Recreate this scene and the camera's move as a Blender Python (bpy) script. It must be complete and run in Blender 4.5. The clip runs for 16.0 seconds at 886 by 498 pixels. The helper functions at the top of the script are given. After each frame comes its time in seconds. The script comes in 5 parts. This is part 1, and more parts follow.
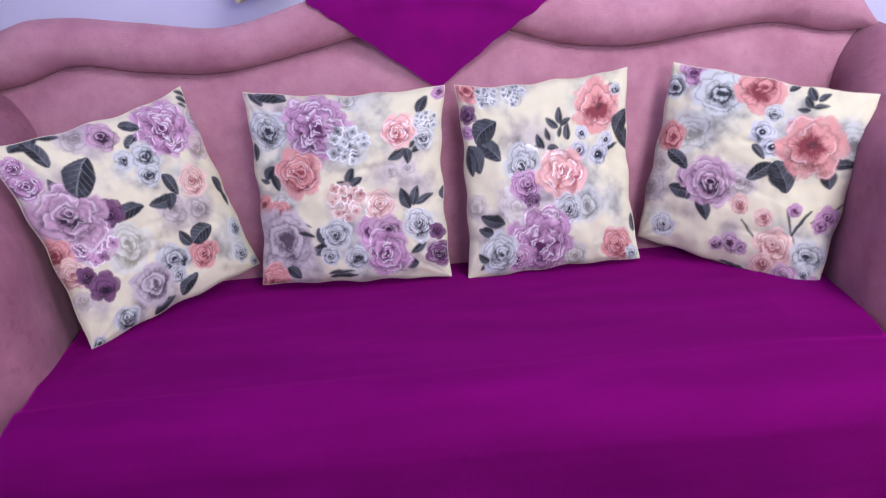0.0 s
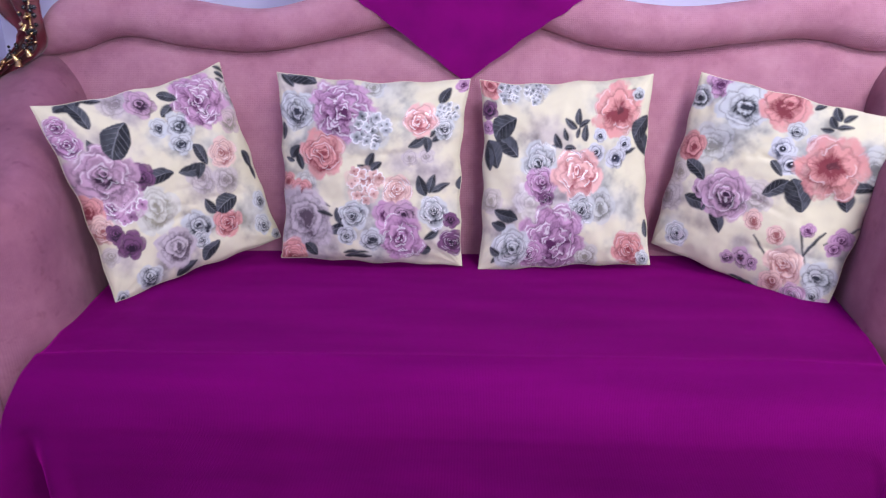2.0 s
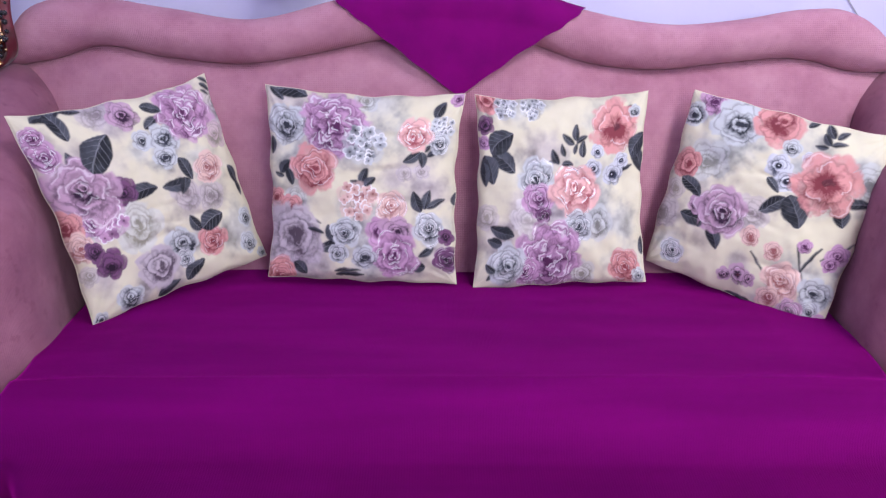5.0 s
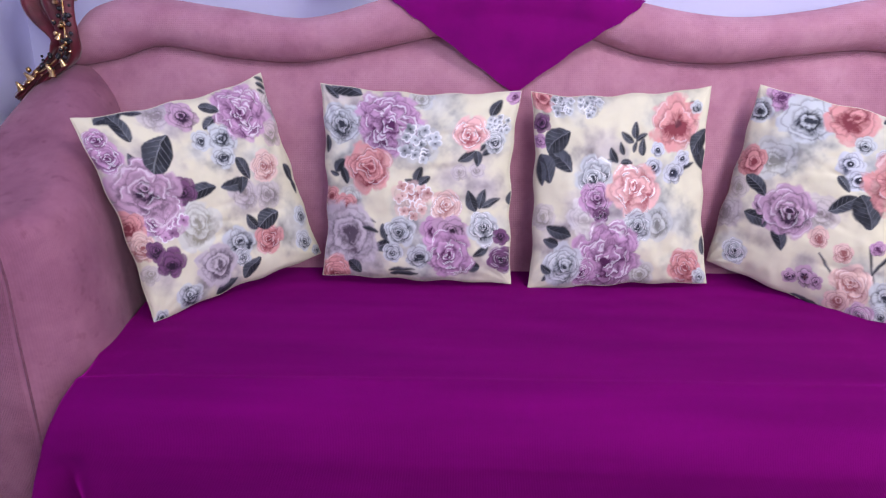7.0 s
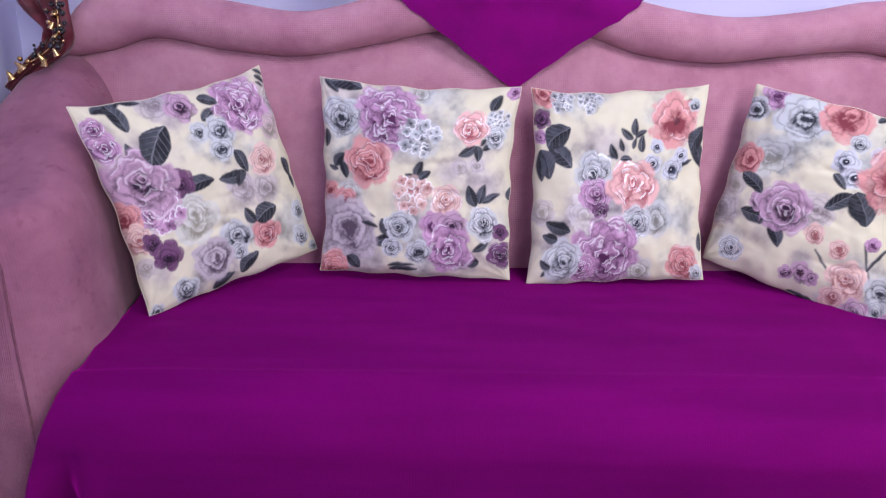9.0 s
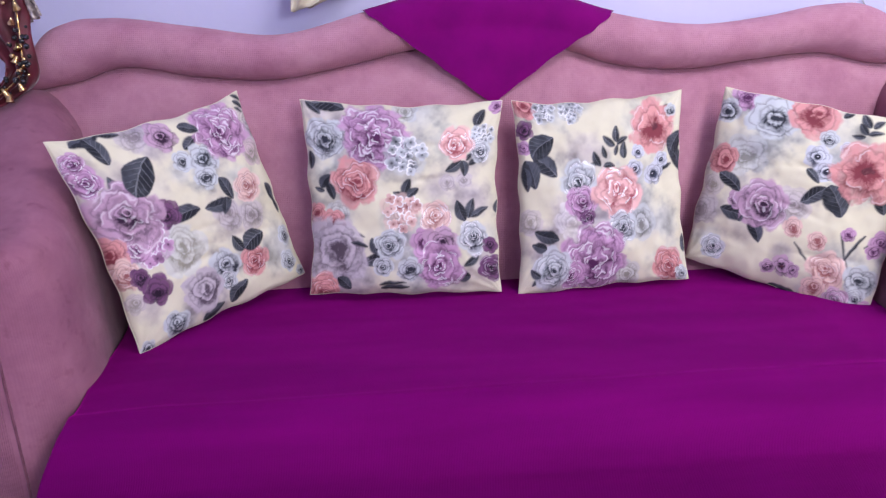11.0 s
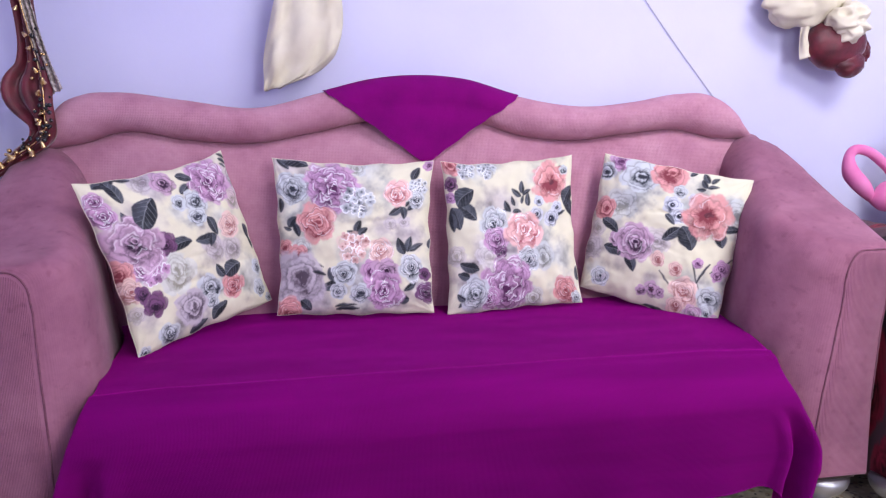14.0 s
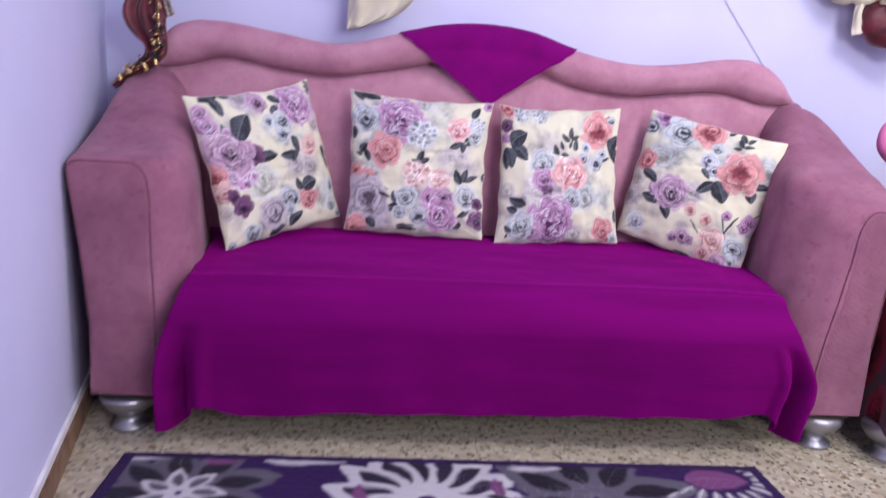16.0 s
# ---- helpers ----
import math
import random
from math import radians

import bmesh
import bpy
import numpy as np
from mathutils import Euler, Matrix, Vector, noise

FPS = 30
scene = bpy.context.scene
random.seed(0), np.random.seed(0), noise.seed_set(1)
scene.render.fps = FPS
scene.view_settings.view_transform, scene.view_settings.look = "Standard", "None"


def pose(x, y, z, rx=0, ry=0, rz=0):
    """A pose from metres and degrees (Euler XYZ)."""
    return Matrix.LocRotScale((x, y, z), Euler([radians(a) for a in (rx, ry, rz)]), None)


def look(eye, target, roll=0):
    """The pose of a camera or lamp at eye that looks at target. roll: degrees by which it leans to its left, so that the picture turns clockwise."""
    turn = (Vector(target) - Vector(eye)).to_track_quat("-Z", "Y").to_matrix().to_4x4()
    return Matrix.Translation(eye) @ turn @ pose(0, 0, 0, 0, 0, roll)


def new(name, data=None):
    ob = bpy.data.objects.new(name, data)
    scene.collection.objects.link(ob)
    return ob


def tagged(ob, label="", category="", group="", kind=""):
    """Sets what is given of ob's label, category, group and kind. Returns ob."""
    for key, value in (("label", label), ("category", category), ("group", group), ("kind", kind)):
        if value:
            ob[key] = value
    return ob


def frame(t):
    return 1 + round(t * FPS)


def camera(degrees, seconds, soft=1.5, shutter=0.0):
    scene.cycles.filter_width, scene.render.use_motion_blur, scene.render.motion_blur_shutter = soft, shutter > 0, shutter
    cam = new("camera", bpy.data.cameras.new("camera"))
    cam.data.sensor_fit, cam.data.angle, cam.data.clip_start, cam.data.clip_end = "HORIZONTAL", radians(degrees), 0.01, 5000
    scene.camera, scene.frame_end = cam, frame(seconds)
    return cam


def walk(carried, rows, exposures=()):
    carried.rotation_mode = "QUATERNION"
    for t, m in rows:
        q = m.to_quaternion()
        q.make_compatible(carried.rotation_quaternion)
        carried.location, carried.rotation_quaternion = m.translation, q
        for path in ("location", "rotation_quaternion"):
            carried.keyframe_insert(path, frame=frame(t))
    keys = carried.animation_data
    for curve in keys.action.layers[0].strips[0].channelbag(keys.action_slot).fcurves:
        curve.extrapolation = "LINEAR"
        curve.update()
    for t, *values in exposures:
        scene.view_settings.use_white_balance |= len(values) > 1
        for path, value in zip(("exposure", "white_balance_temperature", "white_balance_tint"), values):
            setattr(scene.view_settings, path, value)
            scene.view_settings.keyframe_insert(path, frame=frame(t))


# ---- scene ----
cam = camera(63.6, 16.0, soft=1.2, shutter=0.9)
PATH = [
    (0, (-0.025, 0.081, 1.023), (-0.009, 1.987, 0.417), -4.3),
    (0.5, (-0.032, 0.089, 1.041), (-0.005, 1.988, 0.414), -3.3),
    (1, (-0.009, 0.089, 1.048), (-0.03, 1.97, 0.369), -2.7),
    (1.5, (0.024, 0.055, 1.015), (-0.039, 1.954, 0.393), -2.2),
    (2, (0.072, 0.041, 1.024), (-0.065, 1.938, 0.404), -0.6),
    (2.5, (0.071, 0.015, 0.991), (-0.071, 1.927, 0.423), -0.2),
    (3, (0.045, 0.008, 0.987), (-0.049, 1.924, 0.421), 1.1),
    (3.5, (0.021, 0.028, 0.994), (-0.022, 1.942, 0.415), 0.9),
    (3.7, (-0.009, 0.044, 1.011), (-0.005, 1.953, 0.413), 0.4),
    (5.8, (-0.028, 0.112, 1.003), (-0.049, 2.035, 0.454), -0.0),
    (6, (-0.032, 0.128, 1.01), (-0.093, 2.037, 0.415), -1.5),
    (6.5, (-0.059, 0.09, 1.007), (-0.14, 2.003, 0.427), -0.0),
    (7, (-0.049, 0.093, 1.021), (-0.175, 1.999, 0.43), -0.4),
    (7.5, (-0.071, 0.091, 1.019), (-0.185, 1.998, 0.429), 1.1),
    (8, (-0.088, 0.088, 0.988), (-0.195, 2.007, 0.436), 0.7),
    (8.5, (-0.08, 0.088, 0.999), (-0.192, 2.002, 0.429), -1.0),
    (9, (-0.1, 0.089, 0.997), (-0.159, 2.003, 0.422), 0.5),
    (11.3, (-0.202, 0.09, 0.993), (-0.088, 2.016, 0.467), -1.6),
    (11.5, (-0.201, 0.064, 0.998), (-0.075, 1.988, 0.467), -1.1),
    (12, (-0.178, -0.076, 0.979), (-0.066, 1.86, 0.49), 0.7),
    (12.5, (-0.202, -0.24, 0.935), (-0.057, 1.714, 0.535), -0.5),
    (13, (-0.169, -0.299, 0.931), (-0.013, 1.668, 0.609), -0.6),
    (13.5, (-0.163, -0.332, 0.936), (0.007, 1.64, 0.648), 0.1),
    (14, (-0.244, -0.317, 0.943), (0.036, 1.641, 0.645), -1.0),
    (14.5, (-0.21, -0.393, 0.939), (0.031, 1.57, 0.639), -0.3),
    (15, (-0.276, -0.452, 0.934), (-0.041, 1.508, 0.612), 0.0),
    (15.5, (-0.323, -0.497, 0.882), (-0.089, 1.464, 0.567), 2.4),
    (15.8, (-0.263, -0.535, 0.887), (-0.108, 1.425, 0.521), 2.7),
    (16, (-0.275, -0.561, 0.889), (-0.132, 1.392, 0.483), 3.4),
]
walk(cam, [(t, look(eye, target, roll)) for t, eye, target, roll in PATH],
     [(0, -0.05), (9, -0.08), (11.3, -0.05), (13.5, 0.08), (14.5, 0.04), (15.5, 0.05), (16, 0.0)])

LAMP = (1.35, 0.0)

# ---------- light ----------
world = bpy.data.worlds.new("world")
scene.world = world
world.use_nodes = True
world.node_tree.nodes["Background"].inputs[0].default_value = (0.55, 0.6, 0.8, 1)
world.node_tree.nodes["Background"].inputs[1].default_value = 0.05


def area_lamp(name, eye, target, width, height, power, colour):
    data = bpy.data.lights.new(name, "AREA")
    data.shape, data.size, data.size_y, data.energy, data.color = "RECTANGLE", width, height, power, colour
    ob = new(name, data)
    ob.matrix_world = look(eye, target)
    return ob


area_lamp("ceiling_lamp_light", (LAMP[0], LAMP[1], 2.62), (LAMP[0] - 0.5, LAMP[1] + 0.8, 0), 0.9, 0.9, 46, (0.98, 0.955, 0.975))
area_lamp("window_daylight", (1.2, -2.18, 1.55), (0.2, 1.9, 0.9), 1.2, 1.1, 78, (0.95, 0.945, 0.985))


# ---------- materials ----------
def rgb(r, g, b):
    def lin(c):
        c /= 255
        return c / 12.92 if c <= 0.04045 else ((c + 0.055) / 1.055) ** 2.4
    return lin(r), lin(g), lin(b)


def material(name, base, rough=0.6, metal=0.0, sheen=0.0, spec=0.5):
    m = bpy.data.materials.new(name)
    m.use_nodes = True
    p = m.node_tree.nodes["Principled BSDF"]
    p.inputs["Base Color"].default_value = (*base, 1)
    p.inputs["Roughness"].default_value = rough
    p.inputs["Metallic"].default_value = metal
    p.inputs["Specular IOR Level"].default_value = spec
    if sheen:
        p.inputs["Sheen Weight"].default_value = sheen
        p.inputs["Sheen Roughness"].default_value = 0.4
    return m


def node(m, kind, **values):
    n = m.node_tree.nodes.new(kind)
    for key, value in values.items():
        n.inputs[key.replace("_", " ")].default_value = value
    return n


def link(m, a, out, b, inp):
    m.node_tree.links.new(a.outputs[out], b.inputs[inp])


def principled(m):
    return m.node_tree.nodes["Principled BSDF"]


def coords(m, scale=(1, 1, 1), kind="Object"):
    tc = m.node_tree.nodes.new("ShaderNodeTexCoord")
    mp = m.node_tree.nodes.new("ShaderNodeMapping")
    mp.inputs["Scale"].default_value = scale
    link(m, tc, kind, mp, "Vector")
    return mp


def ramp(m, stops):
    r = m.node_tree.nodes.new("ShaderNodeValToRGB")
    while len(r.color_ramp.elements) < len(stops):
        r.color_ramp.elements.new(0.5)
    for e, (pos, col) in zip(r.color_ramp.elements, stops):
        e.position, e.color = pos, (*col, 1)
    return r


def mottled(m, a, b, scale, low=0.35, high=0.65, vec=None, detail=6.0):
    """Two tones mixed by noise, into the base colour. Returns the ramp."""
    vec = vec or coords(m)
    n = node(m, "ShaderNodeTexNoise", Scale=scale, Detail=detail)
    link(m, vec, "Vector", n, "Vector")
    r = ramp(m, ((low, a), (high, b)))
    link(m, n, "Fac", r, "Fac")
    link(m, r, "Color", principled(m), "Base Color")
    return r


def bumped(m, source, out, strength=0.3, distance=0.002, previous=None):
    b = node(m, "ShaderNodeBump", Strength=strength, Distance=distance)
    link(m, source, out, b, "Height")
    if previous:
        link(m, previous, "Normal", b, "Normal")
    link(m, b, "Normal", principled(m), "Normal")
    return b


def woven(m, step, strength, distance, axes="XZ"):
    """Threads crossing at the given step (m)."""
    vec = coords(m)
    waves = []
    for axis in axes:
        w = m.node_tree.nodes.new("ShaderNodeTexWave")
        w.wave_type, w.bands_direction = "BANDS", axis
        w.inputs["Scale"].default_value = 0.314 / step
        w.inputs["Distortion"].default_value = 1.2
        w.inputs["Detail"].default_value = 2
        w.inputs["Detail Scale"].default_value = 6
        link(m, vec, "Vector", w, "Vector")
        waves.append(w)
    last = waves[0]
    out = "Fac"
    if len(waves) > 1:
        mul = m.node_tree.nodes.new("ShaderNodeMath")
        mul.operation = "ADD"
        link(m, waves[0], "Fac", mul, 0)
        link(m, waves[1], "Fac", mul, 1)
        last, out = mul, "Value"
    fuzz = node(m, "ShaderNodeTexNoise", Scale=900, Detail=3)
    link(m, vec, "Vector", fuzz, "Vector")
    b = bumped(m, fuzz, "Fac", 0.35, 0.001)
    bumped(m, last, out, strength, distance, b)
    return last, out


def chenille(name, axes, relief=0.28, dark_threads=0.17, tones=None):
    m = material(name, rgb(192, 118, 142), 0.95, sheen=0.12, spec=0.1)
    thread, out = woven(m, 0.0042 if tones is None else 0.003, relief, 0.0016, axes)
    vec = coords(m)
    wear = node(m, "ShaderNodeTexNoise", Scale=9, Detail=8, Roughness=0.65)
    link(m, vec, "Vector", wear, "Vector")
    r = ramp(m, tuple(zip((0.3, 0.5, 0.72), tones or PINK_BACK)))
    link(m, wear, "Fac", r, "Fac")
    spots = node(m, "ShaderNodeTexNoise", Scale=34, Detail=3, Roughness=0.5)
    link(m, vec, "Vector", spots, "Vector")
    sp = ramp(m, ((0.60, (1, 1, 1)), (0.72, (0.78, 0.72, 0.75))))
    link(m, spots, "Fac", sp, "Fac")
    stain = m.node_tree.nodes.new("ShaderNodeMixRGB")
    stain.blend_type = "MULTIPLY"
    stain.inputs["Fac"].default_value = 0.3 if tones is None else 0.75
    link(m, r, "Color", stain, "Color1")
    link(m, sp, "Color", stain, "Color2")
    r = stain
    dark = m.node_tree.nodes.new("ShaderNodeMixRGB")
    dark.blend_type = "MULTIPLY"
    fac = m.node_tree.nodes.new("ShaderNodeMapRange")
    fac.inputs["From Max"].default_value = 1.1
    fac.inputs["To Min"].default_value, fac.inputs["To Max"].default_value = dark_threads, 0.0
    link(m, thread, out, fac, "Value")
    link(m, fac, "Result", dark, "Fac")
    link(m, r, "Color", dark, "Color1")
    dark.inputs["Color2"].default_value = (0.62, 0.45, 0.52, 1)
    link(m, dark, "Color", principled(m), "Base Color")
    return m


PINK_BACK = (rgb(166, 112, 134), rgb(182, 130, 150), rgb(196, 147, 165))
PINK_ARM_SHADED_WORN = (rgb(132, 84, 106), rgb(148, 97, 119), rgb(164, 111, 132))   # the back's pink darkened: shade put into the colour, besides rubbed, grubby cloth
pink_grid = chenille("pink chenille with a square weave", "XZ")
pink_rib = chenille("shaded, worn pink ribbed chenille", "X", 0.65, 0.32, PINK_ARM_SHADED_WORN)
pink_arm = chenille("shaded, worn pink chenille of the arms", "Y", 0.2, 0.10, PINK_ARM_SHADED_WORN)
piping_pink = material("dark pink seam cord", rgb(150, 78, 108), 0.9, sheen=0.2)
mottled(piping_pink, rgb(104, 58, 78), rgb(126, 74, 96), 60)

purple = material("magenta purple cotton", rgb(128, 6, 112), 0.9, spec=0.08)
mottled(purple, rgb(110, 4, 98), rgb(124, 5, 108), 14, 0.3, 0.7)
woven(purple, 0.0016, 0.35, 0.0006, "XZ")
seat_purple = material("magenta purple seat cover", rgb(112, 3, 98), 0.85, sheen=0.8, spec=0.05)
principled(seat_purple).inputs["Sheen Roughness"].default_value = 0.3
principled(seat_purple).inputs["Sheen Tint"].default_value = (*rgb(214, 20, 186), 1)
mottled(seat_purple, rgb(100, 2, 88), rgb(114, 3, 100), 5, 0.3, 0.7, coords(seat_purple, (0.4, 3, 3)))
woven(seat_purple, 0.0026, 0.3, 0.0007, "X")

wall_paint = material("lavender emulsion paint", rgb(200, 198, 238), 0.8, spec=0.25)
mottled(wall_paint, rgb(200, 199, 232), rgb(210, 209, 238), 2.2, 0.3, 0.7)
plaster = node(wall_paint, "ShaderNodeTexNoise", Scale=70, Detail=5)
link(wall_paint, coords(wall_paint), "Vector", plaster, "Vector")
bumped(wall_paint, plaster, "Fac", 0.12, 0.002)
ceiling_paint = material("white ceiling paint", rgb(232, 230, 240), 0.85)
mottled(ceiling_paint, rgb(228, 226, 238), rgb(236, 234, 243), 3)

silver = material("brushed silver metal", rgb(168, 168, 174), 0.28, 1.0)
scuff = node(silver, "ShaderNodeTexNoise", Scale=40, Detail=6)
link(silver, coords(silver), "Vector", scuff, "Vector")
sr = ramp(silver, ((0.3, (0.34,) * 3), (0.7, (0.55,) * 3)))
link(silver, scuff, "Fac", sr, "Fac")
link(silver, sr, "Color", principled(silver), "Roughness")

gold = material("gold sequin metal", rgb(222, 178, 96), 0.25, 1.0)
mottled(gold, rgb(170, 132, 76), rgb(226, 200, 150), 90)
black_bead = material("black bead glass", (0.02, 0.02, 0.025), 0.15)
burgundy = material("burgundy satin", rgb(120, 22, 48), 0.5, sheen=0.4)
mottled(burgundy, rgb(70, 10, 26), rgb(104, 20, 42), 24)
woven(burgundy, 0.002, 0.12, 0.0006, "XZ")
grey_lace = material("grey metallic lace", rgb(150, 140, 140), 0.45, 0.4)
mottled(grey_lace, rgb(96, 84, 88), rgb(196, 184, 176), 120)
cream_cloth = material("cream satin cloth", rgb(222, 214, 194), 0.85, sheen=0.08, spec=0.15)
mottled(cream_cloth, rgb(208, 199, 178), rgb(226, 219, 200), 8)
woven(cream_cloth, 0.0014, 0.25, 0.0004, "XZ")
wire_grey = material("grey cable plastic", rgb(150, 150, 162), 0.5)
mottled(wire_grey, rgb(168, 168, 176), rgb(190, 190, 196), 30)
balloon_pink = material("pink balloon rubber", rgb(210, 96, 158), 0.5, spec=0.3)
mottled(balloon_pink, rgb(206, 104, 160), rgb(222, 130, 180), 12)
white_strip = material("white painted strip", rgb(232, 230, 236), 0.6)
mottled(white_strip, rgb(220, 218, 226), rgb(238, 236, 240), 20)
brown_tile = material("brown skirting tile", rgb(128, 96, 74), 0.45)
mottled(brown_tile, rgb(104, 74, 56), rgb(148, 116, 92), 26)
underside = material("dark underside board", rgb(58, 44, 40), 0.9)
mottled(underside, rgb(46, 34, 32), rgb(70, 54, 48), 20)
lamp_glass = material("white lamp glass", (0.9, 0.9, 0.92), 0.3)
pane_glass = material("frosted window glass", (0.85, 0.9, 1.0), 0.4)
for glow, colour, strength in ((lamp_glass, (1, 0.97, 0.95), 2.0), (pane_glass, (0.75, 0.85, 1.0), 1.0)):
    principled(glow).inputs["Emission Color"].default_value = (*colour, 1)
    principled(glow).inputs["Emission Strength"].default_value = strength

# terrazzo: beige ground with grey, brown and black chips
terrazzo = material("beige terrazzo", rgb(190, 176, 150), 0.35)
tvec = coords(terrazzo)
warp = node(terrazzo, "ShaderNodeTexNoise", Scale=60, Detail=3)
link(terrazzo, tvec, "Vector", warp, "Vector")
shift = terrazzo.node_tree.nodes.new("ShaderNodeMixRGB")
shift.blend_type = "ADD"
shift.inputs["Fac"].default_value = 0.012
link(terrazzo, tvec, "Vector", shift, "Color1")
link(terrazzo, warp, "Color", shift, "Color2")
ground = ramp(terrazzo, ((0.3, rgb(158, 147, 126)), (0.5, rgb(182, 172, 150)), (0.72, rgb(200, 192, 172))))
cloud_noise = node(terrazzo, "ShaderNodeTexNoise", Scale=28, Detail=6)
link(terrazzo, tvec, "Vector", cloud_noise, "Vector")
link(terrazzo, cloud_noise, "Fac", ground, "Fac")
last_mix = ground
for chip_scale, size, tone in ((34, 0.24, rgb(150, 128, 102)), (44, 0.24, rgb(122, 116, 106)), (40, 0.15, rgb(48, 43, 40)), (26, 0.11, rgb(66, 56, 48)), (38, 0.24, rgb(204, 196, 178))):
    vor = node(terrazzo, "ShaderNodeTexVoronoi", Scale=chip_scale)
    off = terrazzo.node_tree.nodes.new("ShaderNodeVectorMath")
    off.inputs[1].default_value = (chip_scale * 0.37, chip_scale * 0.11, 0)
    link(terrazzo, shift, "Color", off, 0)
    link(terrazzo, off, "Vector", vor, "Vector")
    r = ramp(terrazzo, ((size, (1, 1, 1)), (size + 0.05, (0, 0, 0))))
    link(terrazzo, vor, "Distance", r, "Fac")
    mix = terrazzo.node_tree.nodes.new("ShaderNodeMixRGB")
    link(terrazzo, r, "Color", mix, "Fac")
    link(terrazzo, last_mix, "Color", mix, "Color1")
    mix.inputs["Color2"].default_value = (*tone, 1)
    last_mix = mix
link(terrazzo, last_mix, "Color", principled(terrazzo), "Base Color")
grout = material("dark floor joint", rgb(120, 108, 90), 0.9)
mottled(grout, rgb(130, 118, 98), rgb(160, 146, 122), 40)


def printed(name, rough, sheen, foil_rough=0.22):
    """Cloth whose print is stored on the mesh: attribute tint, and foil for the silver lines."""
    m = material(name, (0.8, 0.8, 0.8), rough, sheen=sheen, spec=0.3)
    a = m.node_tree.nodes.new("ShaderNodeAttribute")
    a.attribute_name = "tint"
    f = m.node_tree.nodes.new("ShaderNodeAttribute")
    f.attribute_name = "foil"
    link(m, a, "Color", principled(m), "Base Color")
    mr = m.node_tree.nodes.new("ShaderNodeMapRange")
    mr.inputs["To Min"].default_value, mr.inputs["To Max"].default_value = rough, foil_rough
    link(m, f, "Fac", mr, "Value")
    link(m, mr, "Result", principled(m), "Roughness")
    half = m.node_tree.nodes.new("ShaderNodeMath")
    half.operation = "MULTIPLY"
    half.inputs[1].default_value = 0.5
    link(m, f, "Fac", half, 0)
    link(m, half, "Value", principled(m), "Metallic")
    woven(m, 0.0012, 0.25, 0.0004, "XY")
    return m


floral_print = printed("cream cotton with a floral print", 0.75, 0.05)
rug_print = printed("dark purple woven rug pile", 0.95, 0.03)
cover_print = printed("dark red floral cover", 0.85, 0.05)


# ---------- mesh helpers ----------
def mesh_of(name, verts, faces, mats, smooth=True):
    me = bpy.data.meshes.new(name)
    me.from_pydata([tuple(map(float, v)) for v in verts], [], [tuple(map(int, f)) for f in faces])
    for m in (mats if isinstance(mats, (list, tuple)) else [mats]):
        me.materials.append(m)
    if smooth:
        me.polygons.foreach_set("use_smooth", [True] * len(me.polygons))
    me.update()
    return me


def piece(name, verts, faces, mats, parent=None, label="", smooth=True):
    ob = new(name, mesh_of(name, verts, faces, mats, smooth))
    ob.parent = parent
    if label:
        tagged(ob, label)
    return ob


def part(name, bm, mat, parent=None, label="", smooth=True):
    bmesh.ops.recalc_face_normals(bm, faces=bm.faces)
    me = bpy.data.meshes.new(name)
    bm.to_mesh(me)
    bm.free()
    me.materials.append(mat)
    if smooth:
        me.polygons.foreach_set("use_smooth", [True] * len(me.polygons))
    ob = new(name, me)
    ob.parent = parent
    if label:
        tagged(ob, label)
    return ob


def thing(name, place, label, category, group=""):
    ob = new(name)
    ob.matrix_basis = place
    return tagged(ob, label, category, group)


def grid_faces(rows, cols, wrap=False, flip=False, start=0):
    r, c = np.meshgrid(np.arange(rows - 1), np.arange(cols if wrap else cols - 1), indexing="ij")
    d = (c + 1) % cols
    f = np.stack([r * cols + c, r * cols + d, (r + 1) * cols + d, (r + 1) * cols + c], -1).reshape(-1, 4) + start
    return f[:, ::-1] if flip else f


def curve_at(keys):
    """A smooth function through (x, value) keys."""
    xs = np.array([k[0] for k in keys], float)
    vs = np.array([k[1] for k in keys], float)
    slope = np.gradient(vs, xs)

    def at(x):
        x = np.clip(x, xs[0], xs[-1])
        i = np.clip(np.searchsorted(xs, x) - 1, 0, len(xs) - 2)
        h = xs[i + 1] - xs[i]
        t = (x - xs[i]) / h
        return ((2 * t**3 - 3 * t**2 + 1) * vs[i] + (t**3 - 2 * t**2 + t) * h * slope[i]
                + (3 * t**2 - 2 * t**3) * vs[i + 1] + (t**3 - t**2) * h * slope[i + 1])
    return at


def value_noise(shape, cells, seed, octaves=3):
    """Soft noise in 0..1 over a grid."""
    rng = np.random.RandomState(seed)
    total, weight = np.zeros(shape), 0.0
    for o in range(octaves):
        n = int(cells * 2**o) + 2
        g = rng.rand(n, n)
        y = np.linspace(0, n - 1.001, shape[0])
        x = np.linspace(0, n - 1.001, shape[1])
        iy, ix = y.astype(int), x.astype(int)
        fy, fx = (y - iy)[:, None], (x - ix)[None, :]
        fy, fx = fy * fy * (3 - 2 * fy), fx * fx * (3 - 2 * fx)
        a, b = g[np.ix_(iy, ix)], g[np.ix_(iy, ix + 1)]
        c, d = g[np.ix_(iy + 1, ix)], g[np.ix_(iy + 1, ix + 1)]
        total += ((a * (1 - fx) + b * fx) * (1 - fy) + (c * (1 - fx) + d * fx) * fy) / 2**o
        weight += 1 / 2**o
    return total / weight


